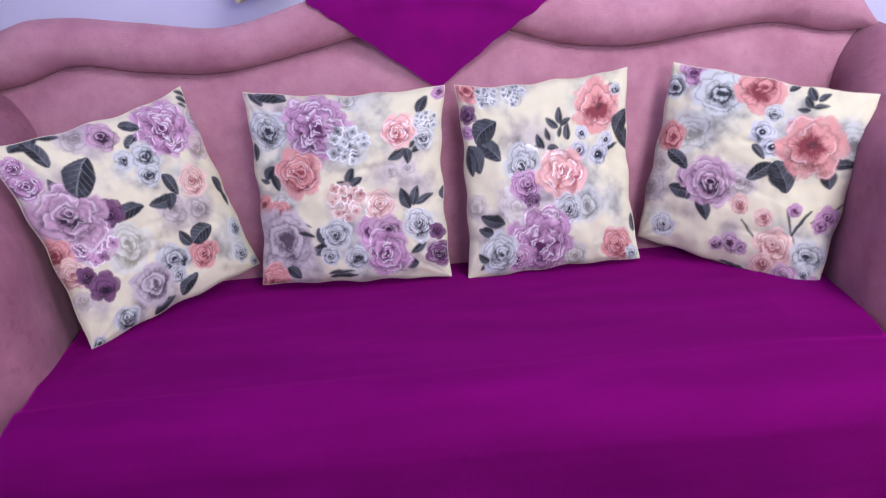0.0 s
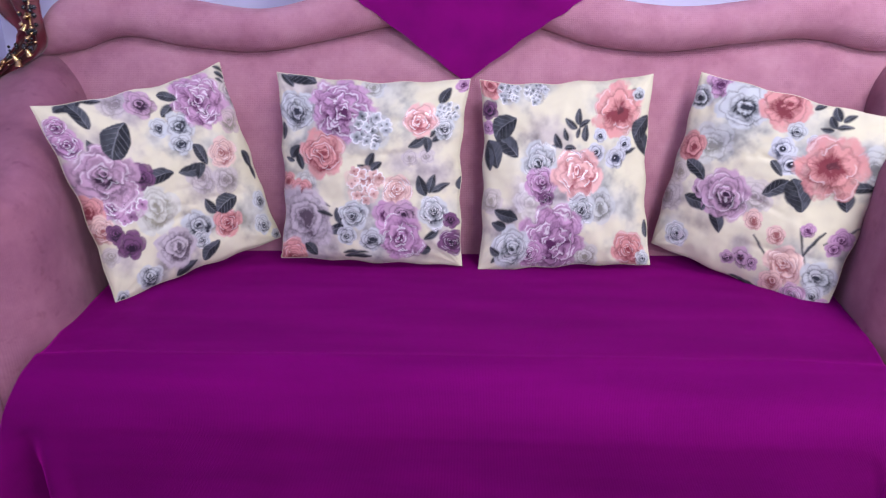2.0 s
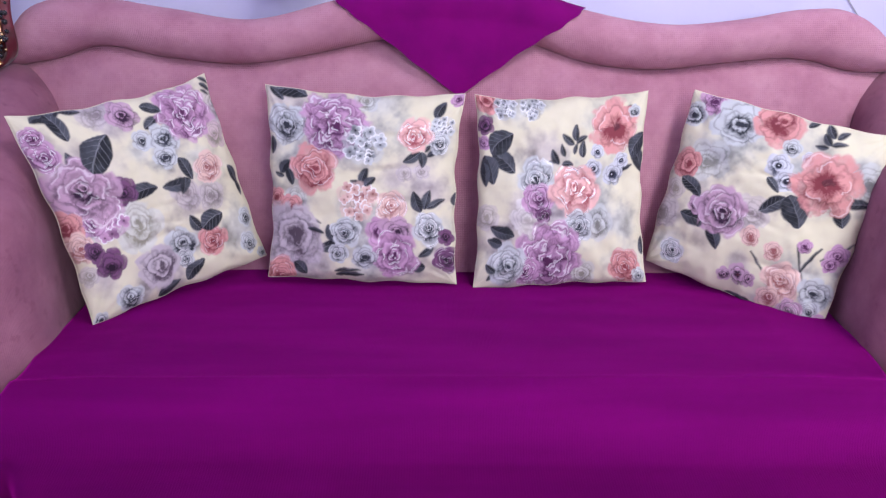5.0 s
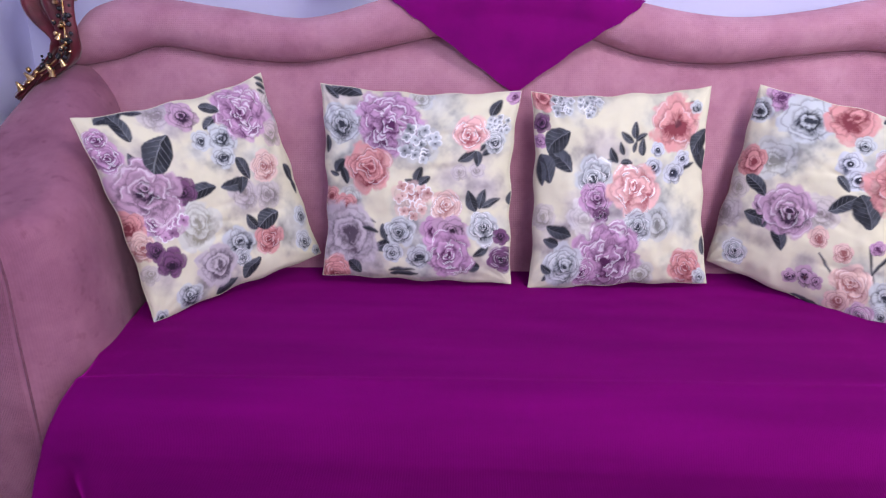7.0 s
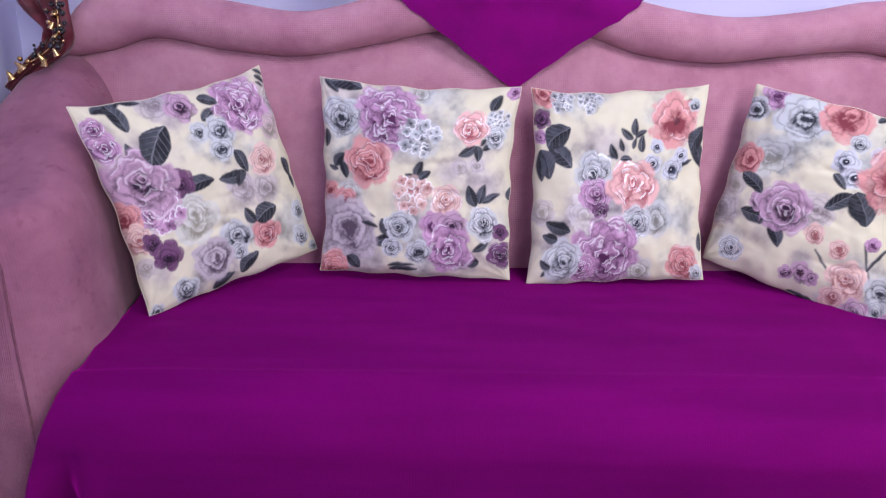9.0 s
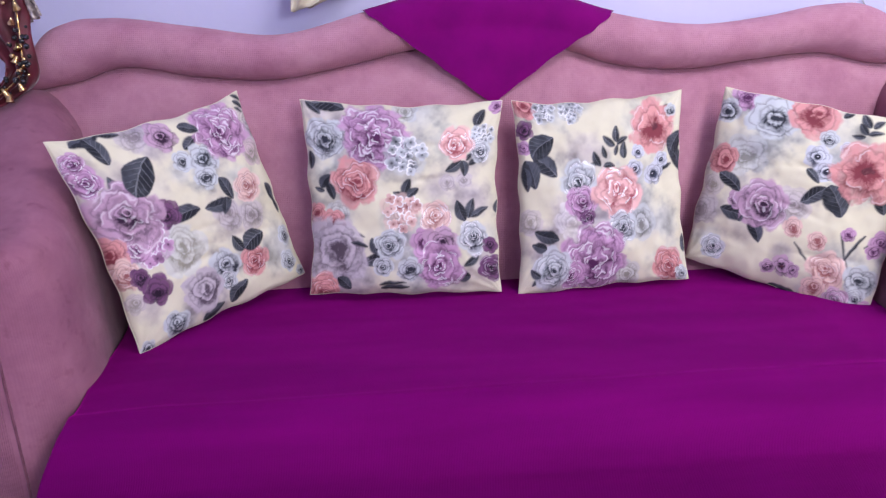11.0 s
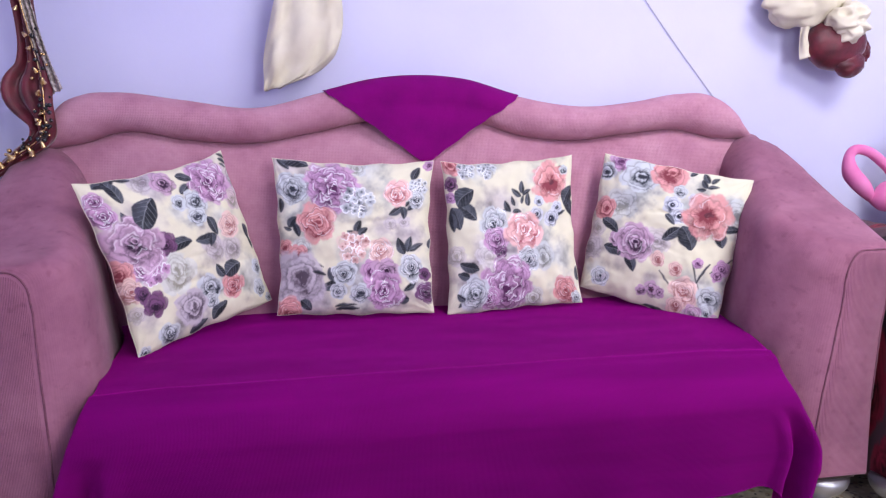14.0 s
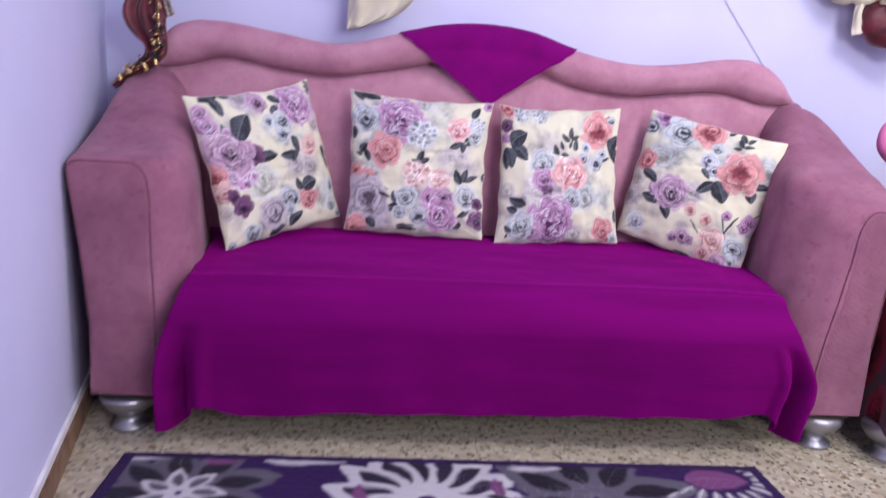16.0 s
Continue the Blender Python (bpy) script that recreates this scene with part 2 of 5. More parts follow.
def slab(bm, x0, x1, y0, y1, z0, z1, bevel=0.0, segments=2):
    made = bmesh.ops.create_cube(bm, size=1.0, matrix=Matrix.Translation(((x0 + x1) / 2, (y0 + y1) / 2, (z0 + z1) / 2)) @ Matrix.Diagonal((x1 - x0, y1 - y0, z1 - z0, 1)))
    if bevel:
        edges = list({e for v in made["verts"] for e in v.link_edges})
        bmesh.ops.bevel(bm, geom=edges, offset=bevel, segments=segments, profile=0.5, affect="EDGES")
    return bm


def lathe(bm, profile, sides=32, at=(0, 0, 0)):
    """Turned body from (radius, height) pairs."""
    rings = []
    for r, z in profile:
        rings.append([bm.verts.new((at[0] + r * math.cos(2 * math.pi * k / sides), at[1] + r * math.sin(2 * math.pi * k / sides), at[2] + z)) for k in range(sides)])
    for a, b in zip(rings, rings[1:]):
        for k in range(sides):
            bm.faces.new((a[k], a[(k + 1) % sides], b[(k + 1) % sides], b[k]))
    bm.faces.new(rings[0][::-1])
    bm.faces.new(rings[-1])
    return bm


def tube(bm, points, radii, sides=10):
    """A round body along points, with a radius at each."""
    pts = [Vector(p) for p in points]
    rings = []
    side = None
    for i, p in enumerate(pts):
        ahead = (pts[min(i + 1, len(pts) - 1)] - pts[max(i - 1, 0)]).normalized()
        side = (side or (Vector((0, 0, 1)) if abs(ahead.z) < 0.9 else Vector((1, 0, 0))))
        side = (side - ahead * side.dot(ahead)).normalized()
        up = ahead.cross(side)
        rings.append([bm.verts.new(p + float(radii[i]) * (math.cos(2 * math.pi * k / sides) * side + math.sin(2 * math.pi * k / sides) * up)) for k in range(sides)])
    for a, b in zip(rings, rings[1:]):
        for k in range(sides):
            bm.faces.new((a[k], a[(k + 1) % sides], b[(k + 1) % sides], b[k]))
    bm.faces.new(rings[0][::-1])
    bm.faces.new(rings[-1])
    return bm


# ---------- printed patterns ----------
TONES = {
    "lilac": (rgb(80, 34, 78), rgb(196, 154, 190)), "mauve": (rgb(48, 24, 52), rgb(192, 158, 184)),
    "purple": (rgb(38, 18, 44), rgb(116, 76, 114)), "coral": (rgb(128, 56, 68), rgb(214, 152, 152)),
    "rose": (rgb(160, 84, 94), rgb(232, 184, 182)), "peach": (rgb(154, 94, 96), rgb(228, 196, 188)),
    "gblue": (rgb(46, 50, 62), rgb(198, 203, 208)), "gmauve": (rgb(92, 80, 94), rgb(194, 184, 194)),
    "pansy": (rgb(58, 64, 84), rgb(202, 205, 216)), "white": (rgb(176, 170, 176), rgb(228, 224, 228)),
    "red": (rgb(52, 6, 20), rgb(150, 36, 62)),
}


def ease(a, b, x):
    t = np.clip((x - a) / (b - a), 0, 1)
    return t * t * (3 - 2 * t)


# petal rings of the special blooms: ruffled peony, open blossom
RINGS = {
    5: ((1.0, 9), (0.88, 9), (0.76, 8), (0.64, 8), (0.52, 7), (0.4, 6), (0.28, 5), (0.16, 3)),
    6: ((1.0, 6), (0.66, 5)),
}


class Print:
    """A printed cloth: colours over a grid of width x height units, painted motif by motif."""

    def __init__(self, rows, cols, width, height, ground, seed):
        self.rng = np.random.RandomState(seed)
        self.u, self.v = np.meshgrid(np.linspace(0, width, cols), np.linspace(0, height, rows))
        self.n1 = value_noise((rows, cols), 9, seed, 4) - 0.5
        self.n2 = value_noise((rows, cols), 26, seed + 1, 3) - 0.5
        self.tint = np.ones((rows, cols, 3)) * np.array(ground)
        self.tint *= (1 + 0.10 * self.n1 + 0.05 * self.n2)[..., None]
        self.n3 = value_noise((rows, cols), 70, seed + 2, 2) - 0.5
        self.foil = np.zeros((rows, cols))

    def mix(self, mask, colour, win=np.s_[:, :]):
        self.tint[win] = self.tint[win] * (1 - mask[..., None]) + np.asarray(colour) * mask[..., None]

    def window(self, u, v, size):
        """The part of the grid within size of a point."""
        c = np.searchsorted(self.u[0], (u - size, u + size))
        r = np.searchsorted(self.v[:, 0], (v - size, v + size))
        return np.s_[r[0]:max(r[1], r[0] + 1), c[0]:max(c[1], c[0] + 1)]

    def cloud(self, tone, u, v, size):
        win = self.window(u, v, size * 2.4)
        n1, n2 = self.n1[win], self.n2[win]
        d = np.hypot(self.u[win] - u, self.v[win] - v) / size
        mask = ease(1.3, 0.15, d + 1.4 * n1 + 0.35 * n2) * 0.62
        dark, light = (np.array(c) for c in TONES[tone])
        shade = np.clip(0.74 + 0.5 * n2 + 1.5 * n1, 0, 1)[..., None]
        self.mix(mask, dark * (1 - shade) + light * shade, win)

    def bloom(self, tone, u, v, size, style):
        """A rose seen from the front: rings of overlapping petals, each darker at its root."""
        dark, light = (np.array(c) for c in TONES[tone])
        win = self.window(u, v, size * 1.5)
        n1, n2 = self.n1[win], self.n2[win]
        if n1.size < 4:
            return
        du = (self.u[win] - u) / size + 0.24 * n2 + 0.4 * n1
        dv = (self.v[win] - v) / size + 0.24 * np.roll(self.n2, 31, 1)[win] + 0.4 * np.roll(self.n1, 17, 0)[win]
        rho0, th = np.hypot(du, dv), np.arctan2(dv, du)
        turn = self.rng.rand() * 6.28
        rings = RINGS.get(style) or ((1.0, 5), (0.8, 4), (0.62, 4), (0.45, 3), (0.3, 3), (0.17, 2)) if style > 1 else ((1.0, 5), (0.76, 4), (0.52, 3), (0.28, 3))
        cu, cv = self.rng.uniform(-0.16, 0.16, 2)
        for k, (ring, petals) in enumerate(rings):
            shift = k / len(rings)
            rho = np.hypot(du - cu * shift, dv - cv * shift)
            phase = turn + self.rng.rand() * 6.28
            lobe = np.abs(np.cos(petals / 2 * (th + phase) + 0.5 * rho0))
            edge = ring * (0.78 + 0.25 * lobe**0.55)
            soft = 0.09 if k == 0 else 0.04
            inside = ease(soft, -0.05, rho - edge)
            if k == 0:
                inside = inside * np.clip(0.92 + 0.6 * n2, 0, 1)
            else:
                self.mix(ease(0.13, 0.0, rho - edge) * (1 - inside) * 0.42, dark * 0.8, win)
            rel = np.clip(rho / np.maximum(edge, 1e-4), 0, 1)
            grain = 0.5 + 0.5 * np.cos(th * petals * 5 + 9 * n2)
            petal = np.floor((th + phase + 0.5 / petals * rho0) * petals / (2 * math.pi))
            lit = 0.22 * np.sin(th - 0.7 + turn * 0.2) + 0.26 * np.sin(petal * 12.9 + turn * 7 + k * 4.1)
            tone_at = np.clip(0.04 + 0.78 * ease(0.3, 0.95, rel) - 0.45 * (1 - lobe) + 0.14 * grain + 0.6 * n2 + 0.35 * self.n3[win] + lit - 0.3 * k / len(rings) + (0.3 if k == 0 else 0.1) + self.rng.uniform(-0.1, 0.1), 0, 1)[..., None]
            tone_at = np.clip(0.5 + 1.3 * (tone_at - 0.46), 0, 1)
            self.mix(inside, dark * (1 - tone_at) + light * tone_at, win)
            if style > 1:
                gate = ease(0.15, 0.5, np.sin(th * (2 + k % 3) + phase * 2) + 1.8 * n1) * {3: 1.0, 5: 0.75}.get(style, 0.4)
                line = ease(0.045, 0.01, np.abs(rho - edge * 0.95)) * gate * ease(1.12, 0.98, rho0)
                self.foil[win] = np.maximum(self.foil[win], line)
                self.mix(line * 0.85, (0.88, 0.87, 0.9), win)
        if tone == "pansy":
            self.mix(ease(0.34, 0.2, rho0), rgb(30, 34, 50), win)
            self.mix(ease(0.1, 0.05, rho0), rgb(190, 190, 200), win)
        elif style == 6:
            self.mix(ease(0.22, 0.1, np.hypot(du - cu, dv - cv)) * 0.8, rgb(80, 34, 48), win)

    def ghost(self, tone, u, v, size, strength):
        """A faded, watercolour bloom."""
        win = self.window(u, v, size * 1.6)
        before = self.tint[win].copy()
        self.bloom(tone, u, v, size, 1)
        self.tint[win] = before * (1 - strength) + self.tint[win] * strength

    def cluster(self, tone, u, v, size):
        """A head of many small four-petalled florets edged in silver."""
        self.ghost(tone, u, v, size * 1.05, 0.55)
        dark, light = (np.array(c) for c in TONES[tone])
        for k in range(17):
            r, a = size * 0.92 * math.sqrt((k + self.rng.uniform(0.1, 1)) / 17), k * 2.4 + self.rng.uniform(-0.5, 0.5)
            fu, fv, fs = u + r * math.cos(a), v + r * math.sin(a), size * self.rng.uniform(0.24, 0.34)
            win = self.window(fu, fv, fs * 1.3)
            if self.n2[win].size < 4:
                continue
            du, dv = (self.u[win] - fu) / fs + 0.3 * self.n2[win], (self.v[win] - fv) / fs + 0.3 * self.n1[win]
            rho, th = np.hypot(du, dv), np.arctan2(dv, du)
            edge = 0.55 + 0.45 * np.abs(np.cos(2 * th + a)) ** 0.7
            tone_at = np.clip(0.35 + 0.7 * rho + self.rng.uniform(-0.25, 0.15) + self.n2[win], 0, 1)[..., None]
            self.mix(ease(0.06, -0.06, rho - edge), dark * (1 - tone_at) + light * tone_at, win)
            line = ease(0.2, 0.06, np.abs(rho - edge)) * ease(-0.5, 0.4, np.sin(th + a) + self.n1[win])
            self.foil[win] = np.maximum(self.foil[win], 0.8 * line)
            self.mix(0.75 * line, (0.86, 0.86, 0.89), win)
            self.mix(ease(0.24, 0.12, rho) * 0.6, dark * 0.7, win)

    def blade(self, u0, v0, u1, v1, width, dark=rgb(30, 33, 42), light=rgb(82, 86, 96), foil=0.5):
        """A leaf from its stalk to its tip; a very thin one is a twig."""
        half, a = math.hypot(u1 - u0, v1 - v0) / 2, math.degrees(math.atan2(v1 - v0, u1 - u0))
        self.leaf((u0 + u1) / 2, (v0 + v1) / 2, half * 1.04, a, dark, light, foil if width > 0.3 else 0.0, width)

    def leaf(self, u, v, half, angle, dark=rgb(44, 47, 54), light=rgb(104, 108, 114), foil=0.5, broad=0.46):
        a = radians(angle)
        win = self.window(u, v, half * 1.4)
        n1, n2 = self.n1[win], self.n2[win]
        if n1.size < 4:
            return
        du, dv = self.u[win] - u + half * 0.2 * n1, self.v[win] - v + half * 0.2 * n2
        s, w = (du * math.cos(a) + dv * math.sin(a)) / half, (-du * math.sin(a) + dv * math.cos(a)) / half
        w = w - 0.25 * min(broad, 0.46) * (1 - s * s)
        width = broad * np.clip(1 - s * s, 0, 1) ** 0.75 * (1 - 0.22 * s)
        soft = max(0.04, 0.7 / half)
        inside = ease(soft, -soft, np.abs(w) - width - 0.3 * soft * (broad < 0.1)) * (np.abs(s) < 1)
        vein = ease(0.08, 0.02, np.abs((s + 0.9 * np.abs(w)) * 3.2 % 1 - 0.5) * 0.62)
        rib = ease(0.05, 0.015, np.abs(w))
        shade = np.clip(0.35 + 0.3 * np.sign(w) + 1.1 * n2, 0, 1)[..., None]
        self.mix(inside, np.array(dark) * (1 - shade) + np.array(light) * shade, win)
        lines = np.maximum(rib, 0.6 * vein) * inside * np.clip(foil + 1.6 * n1, 0, 1)
        self.foil[win] = np.maximum(self.foil[win], lines)
        self.mix(lines * 0.32, (0.5, 0.52, 0.58), win)

    def store(self, me):
        rows, cols = self.foil.shape
        tint = me.attributes.new("tint", "FLOAT_COLOR", "POINT")
        tint.data.foreach_set("color", np.concatenate([np.clip(self.tint, 0, 0.9), np.ones((rows, cols, 1))], -1).astype(np.float32).ravel())
        foil = me.attributes.new("foil", "FLOAT", "POINT")
        foil.data.foreach_set("value", self.foil.astype(np.float32).ravel())


BLOOMS_A_UNDER = (
    ("gmauve", 3.8, 62.5, 11.3, 0), ("gmauve", 68.1, 42.5, 12.7, 0), ("gblue", 86.9, 21.3, 11.3, 0), ("gmauve", 36.9, 15.6, 11.3, 0), ("gmauve", 35.0, 95.6, 9.6, 0),
    ("gmauve", 99.4, 78.8, 8.5, 0), ("gblue", 33.1, 37.5, 11.3, -1), ("gmauve", 76.2, 41.2, 6.8, -1), ("gmauve", 62.5, 45.6, 7.3, -1), ("mauve", 92.5, 70.6, 7.3, -1),
    ("gblue", 1.9, 61.2, 8.5, -1), ("gmauve", 99.4, 85.0, 7.9, -1), ("gmauve", 35.6, 96.2, 7.3, -1), ("gmauve", 4.4, 22.5, 4.5, -1), ("lilac", 5.0, 80.6, 7.3, 3),
    ("lilac", 5.0, 89.4, 4.5, 3), ("mauve", 47.5, 91.9, 7.6, 1), ("gblue", 51.3, 77.5, 5.1, 1), ("gblue", 61.9, 75.6, 7.6, 1), ("gblue", 58.8, 66.2, 5.6, 1),
)
BLOOMS_A_OVER = (
    ("lilac", 79.4, 86.2, 14.7, 5), ("peach", 80.0, 55.0, 8.2, 2), ("purple", 32.5, 56.2, 7.1, 1), ("lilac", 20.0, 45.6, 9.6, 4), ("lilac", 13.8, 46.9, 7.3, 3),
    ("mauve", 15.6, 60.6, 15.8, 2), ("coral", 1.2, 45.6, 7.6, 1), ("peach", 3.8, 36.2, 6.8, 2), ("purple", 9.4, 32.5, 4.5, 1), ("purple", 15.6, 25.0, 6.8, 1),
    ("coral", 68.8, 19.4, 7.9, 2), ("gblue", 51.9, 22.5, 7.9, 1), ("gblue", 51.9, 14.4, 4.5, 3), ("gmauve", 36.9, 15.0, 10.2, 1), ("gblue", 19.4, 5.6, 6.2, 1),
    ("gblue", 93.1, 25.0, 4.8, 1), ("gblue", 90.6, 11.9, 5.6, 2), ("gblue", 97.5, 3.1, 3.1, 2), ("gblue", 3.8, 0.6, 3.7, 1),
)
LEAVES_A_UNDER = (
    (15.0, 100.0, 18.8, 85.0, 0.45), (7.5, 96.9, 23.8, 100.0, 0.4), (21.9, 99.4, 30.6, 98.1, 0.45), (22.5, 68.1, 35.6, 84.4, 0.66), (18.1, 68.1, 15.0, 80.0, 0.5),
    (34.4, 52.5, 48.8, 53.1, 0.56), (58.1, 95.0, 66.9, 90.0, 0.5), (55.6, 82.5, 65.6, 88.1, 0.45), (67.5, 51.3, 51.9, 52.5, 0.45), (65.0, 64.4, 68.8, 51.3, 0.45),
    (65.0, 53.8, 60.6, 46.2, 0.5),
)
LEAVES_A_OVER = (
    (65.0, 26.2, 60.6, 35.0, 0.6), (65.6, 26.9, 79.4, 31.2, 0.62), (91.9, 53.1, 96.2, 41.9, 0.4), (95.6, 44.4, 96.2, 36.2, 0.36), (50.0, 3.8, 61.2, 11.9, 0.45),
    (33.8, 1.2, 46.2, 5.0, 0.4), (95.0, 100.0, 100.0, 94.4, 0.25), (94.4, 96.9, 99.4, 91.2, 0.25), (93.8, 93.8, 98.1, 89.4, 0.25), (8.8, 30.0, 11.9, 36.9, 0.6),
)
BLOOMS_B_UNDER = (
    ("gmauve", 8.8, 93.8, 13.5, 0), ("gmauve", 80.0, 58.1, 11.8, 0), ("gmauve", 66.9, 53.8, 7.7, 0), ("gblue", 58.8, 95.6, 11.8, 0), ("gmauve", 21.9, 8.1, 10.0, 0),
    ("gblue", 51.3, 11.9, 8.8, 0), ("gmauve", 87.5, 47.5, 8.8, 0), ("gblue", 51.9, 96.9, 5.9, -1), ("gmauve", 73.1, 58.1, 4.1, -1), ("gmauve", 82.5, 59.4, 4.1, -1),
    ("gblue", 14.4, 42.5, 5.9, -1), ("gblue", 10.6, 80.6, 10.0, 2), ("lilac", 35.6, 83.1, 16.8, 5), ("gblue", 51.3, 72.5, 10.0, 4), ("coral", 24.4, 58.1, 12.1, 2),
    ("gblue", 91.2, 81.9, 5.9, 4), ("gblue", 90.0, 73.8, 5.3, 3),
)
BLOOMS_B_OVER = (
    ("rose", 78.1, 78.8, 8.8, 3), ("coral", 3.1, 42.5, 5.3, 1), ("coral", 12.5, 38.1, 5.9, 1), ("gmauve", 11.9, 21.9, 17.1, 1), ("coral", 6.2, 2.5, 8.2, 2),
    ("peach", 48.1, 43.1, 9.4, 4), ("lilac", 60.6, 26.9, 7.7, 1), ("peach", 66.2, 40.0, 7.7, 3), ("mauve", 68.8, 26.9, 8.8, 1), ("lilac", 67.5, 15.0, 11.8, 3),
    ("gblue", 41.9, 26.2, 7.4, 2), ("gblue", 38.1, 15.0, 5.0, 2), ("gblue", 51.9, 13.8, 5.9, 1), ("gblue", 86.2, 29.4, 8.5, 3), ("purple", 95.0, 25.0, 4.1, 1),
    ("purple", 95.6, 13.1, 6.8, 2), ("lilac", 97.5, 96.9, 3.8, 1),
)
LEAVES_B_UNDER = (
    (6.2, 99.4, 21.3, 97.5, 0.6), (2.5, 99.4, 9.4, 93.1, 0.45), (87.5, 86.9, 91.2, 95.6, 0.6), (1.9, 73.8, 2.5, 65.0, 0.36), (6.9, 55.6, 12.5, 61.9, 0.6),
    (8.8, 53.8, 3.8, 55.6, 0.5), (10.6, 57.5, 13.1, 49.4, 0.5), (50.0, 51.3, 53.1, 60.0, 0.52), (51.9, 50.6, 44.4, 53.1, 0.5), (51.9, 50.6, 57.5, 55.0, 0.55),
    (52.5, 51.3, 54.4, 43.8, 0.45), (80.6, 69.4, 71.9, 63.8, 0.5), (81.2, 69.4, 82.5, 61.2, 0.5), (83.1, 69.4, 86.2, 73.1, 0.5), (84.4, 66.9, 90.0, 70.0, 0.45),
)
LEAVES_B_OVER = (
    (81.9, 38.1, 77.5, 48.1, 0.5), (83.8, 39.4, 86.2, 49.4, 0.48), (85.0, 40.0, 94.4, 45.0, 0.36), (100.0, 41.9, 100.0, 48.8, 0.6), (40.0, 21.3, 25.6, 16.9, 0.4),
    (35.6, 21.3, 32.5, 30.0, 0.55), (14.4, 8.8, 21.3, 3.1, 0.66), (9.4, 18.1, 10.0, 7.5, 0.45), (36.2, 5.0, 50.0, 6.9, 0.16), (36.9, 3.1, 51.3, 4.4, 0.16),
    (83.8, 8.8, 75.0, 10.0, 0.62), (88.1, 20.0, 80.6, 14.4, 0.45), (21.3, 27.5, 30.0, 25.0, 0.24), (22.5, 32.5, 28.8, 30.0, 0.24),
)
BLOOMS_C_UNDER = (
    ("gmauve", 39.4, 71.9, 12.5, 0), ("gmauve", 23.8, 43.1, 9.4, 0), ("gmauve", 11.9, 26.9, 10.6, 0), ("gblue", 70.0, 34.4, 13.7, 0), ("gblue", 84.4, 31.9, 9.4, 0),
    ("gblue", 22.5, 95.6, 10.6, 0), ("gmauve", 47.5, 35.6, 11.2, 0), ("white", 28.8, 36.2, 9.4, -1), ("gblue", 70.0, 32.5, 8.1, -1), ("gblue", 61.2, 5.6, 6.9, -1),
    ("gmauve", 5.6, 37.5, 6.2, -1), ("coral", 5.6, 96.9, 6.6, 1), ("purple", 4.4, 84.4, 4.7, 1), ("lilac", 3.1, 75.0, 3.7, 1), ("gblue", 16.2, 95.0, 6.2, 4),
    ("gblue", 31.9, 95.0, 6.2, 4),
)
BLOOMS_C_OVER = (
    ("coral", 80.0, 83.1, 13.7, 6), ("pansy", 69.4, 70.0, 3.7, 1), ("pansy", 66.9, 60.6, 5.0, 1), ("pansy", 83.8, 64.4, 4.4, 1), ("pansy", 78.8, 57.5, 5.6, 1),
    ("gblue", 33.8, 57.5, 9.7, 3), ("lilac", 34.4, 45.6, 8.4, 2), ("purple", 37.5, 37.5, 4.1, 2), ("rose", 56.2, 49.4, 13.4, 3), ("gblue", 58.1, 30.0, 8.1, 3),
    ("lilac", 40.6, 15.0, 17.8, 5), ("lilac", 29.4, 8.1, 7.5, 3), ("gblue", 17.5, 13.1, 10.3, 2), ("coral", 86.9, 8.8, 9.4, 2), ("gblue", 95.0, 3.8, 4.1, 2),
    ("gblue", 91.9, 90.6, 3.4, 1),
)
LEAVES_C_UNDER = (
    (6.2, 70.6, 20.0, 80.6, 0.62), (6.9, 70.6, 21.3, 60.0, 0.52), (2.5, 68.8, 8.8, 54.4, 0.62), (1.9, 65.0, 4.4, 53.1, 0.4), (76.9, 97.5, 83.1, 91.9, 0.48),
    (86.2, 89.4, 93.1, 92.5, 0.6), (90.0, 67.5, 99.4, 78.1, 0.66), (90.6, 71.2, 99.4, 58.1, 0.5), (55.6, 73.8, 48.8, 80.0, 0.42), (56.9, 75.6, 56.9, 84.4, 0.42),
    (56.9, 74.4, 63.1, 78.1, 0.42), (55.6, 68.8, 57.5, 74.4, 0.4),
)
LEAVES_C_OVER = (
    (60.6, 66.9, 61.2, 75.6, 0.42), (50.0, 67.5, 48.1, 74.4, 0.42), (46.2, 63.8, 42.5, 71.9, 0.46), (48.1, 63.8, 55.0, 63.1, 0.42), (45.0, 65.0, 40.6, 65.6, 0.4),
    (20.6, 27.5, 7.5, 31.9, 0.5), (13.8, 23.1, 5.6, 25.6, 0.56), (77.5, 56.2, 91.2, 62.5, 0.22), (98.8, 15.0, 98.1, 25.0, 0.36), (11.2, 8.1, 5.6, 12.5, 0.5),
    (9.4, 7.5, 6.9, 3.8, 0.5),
)
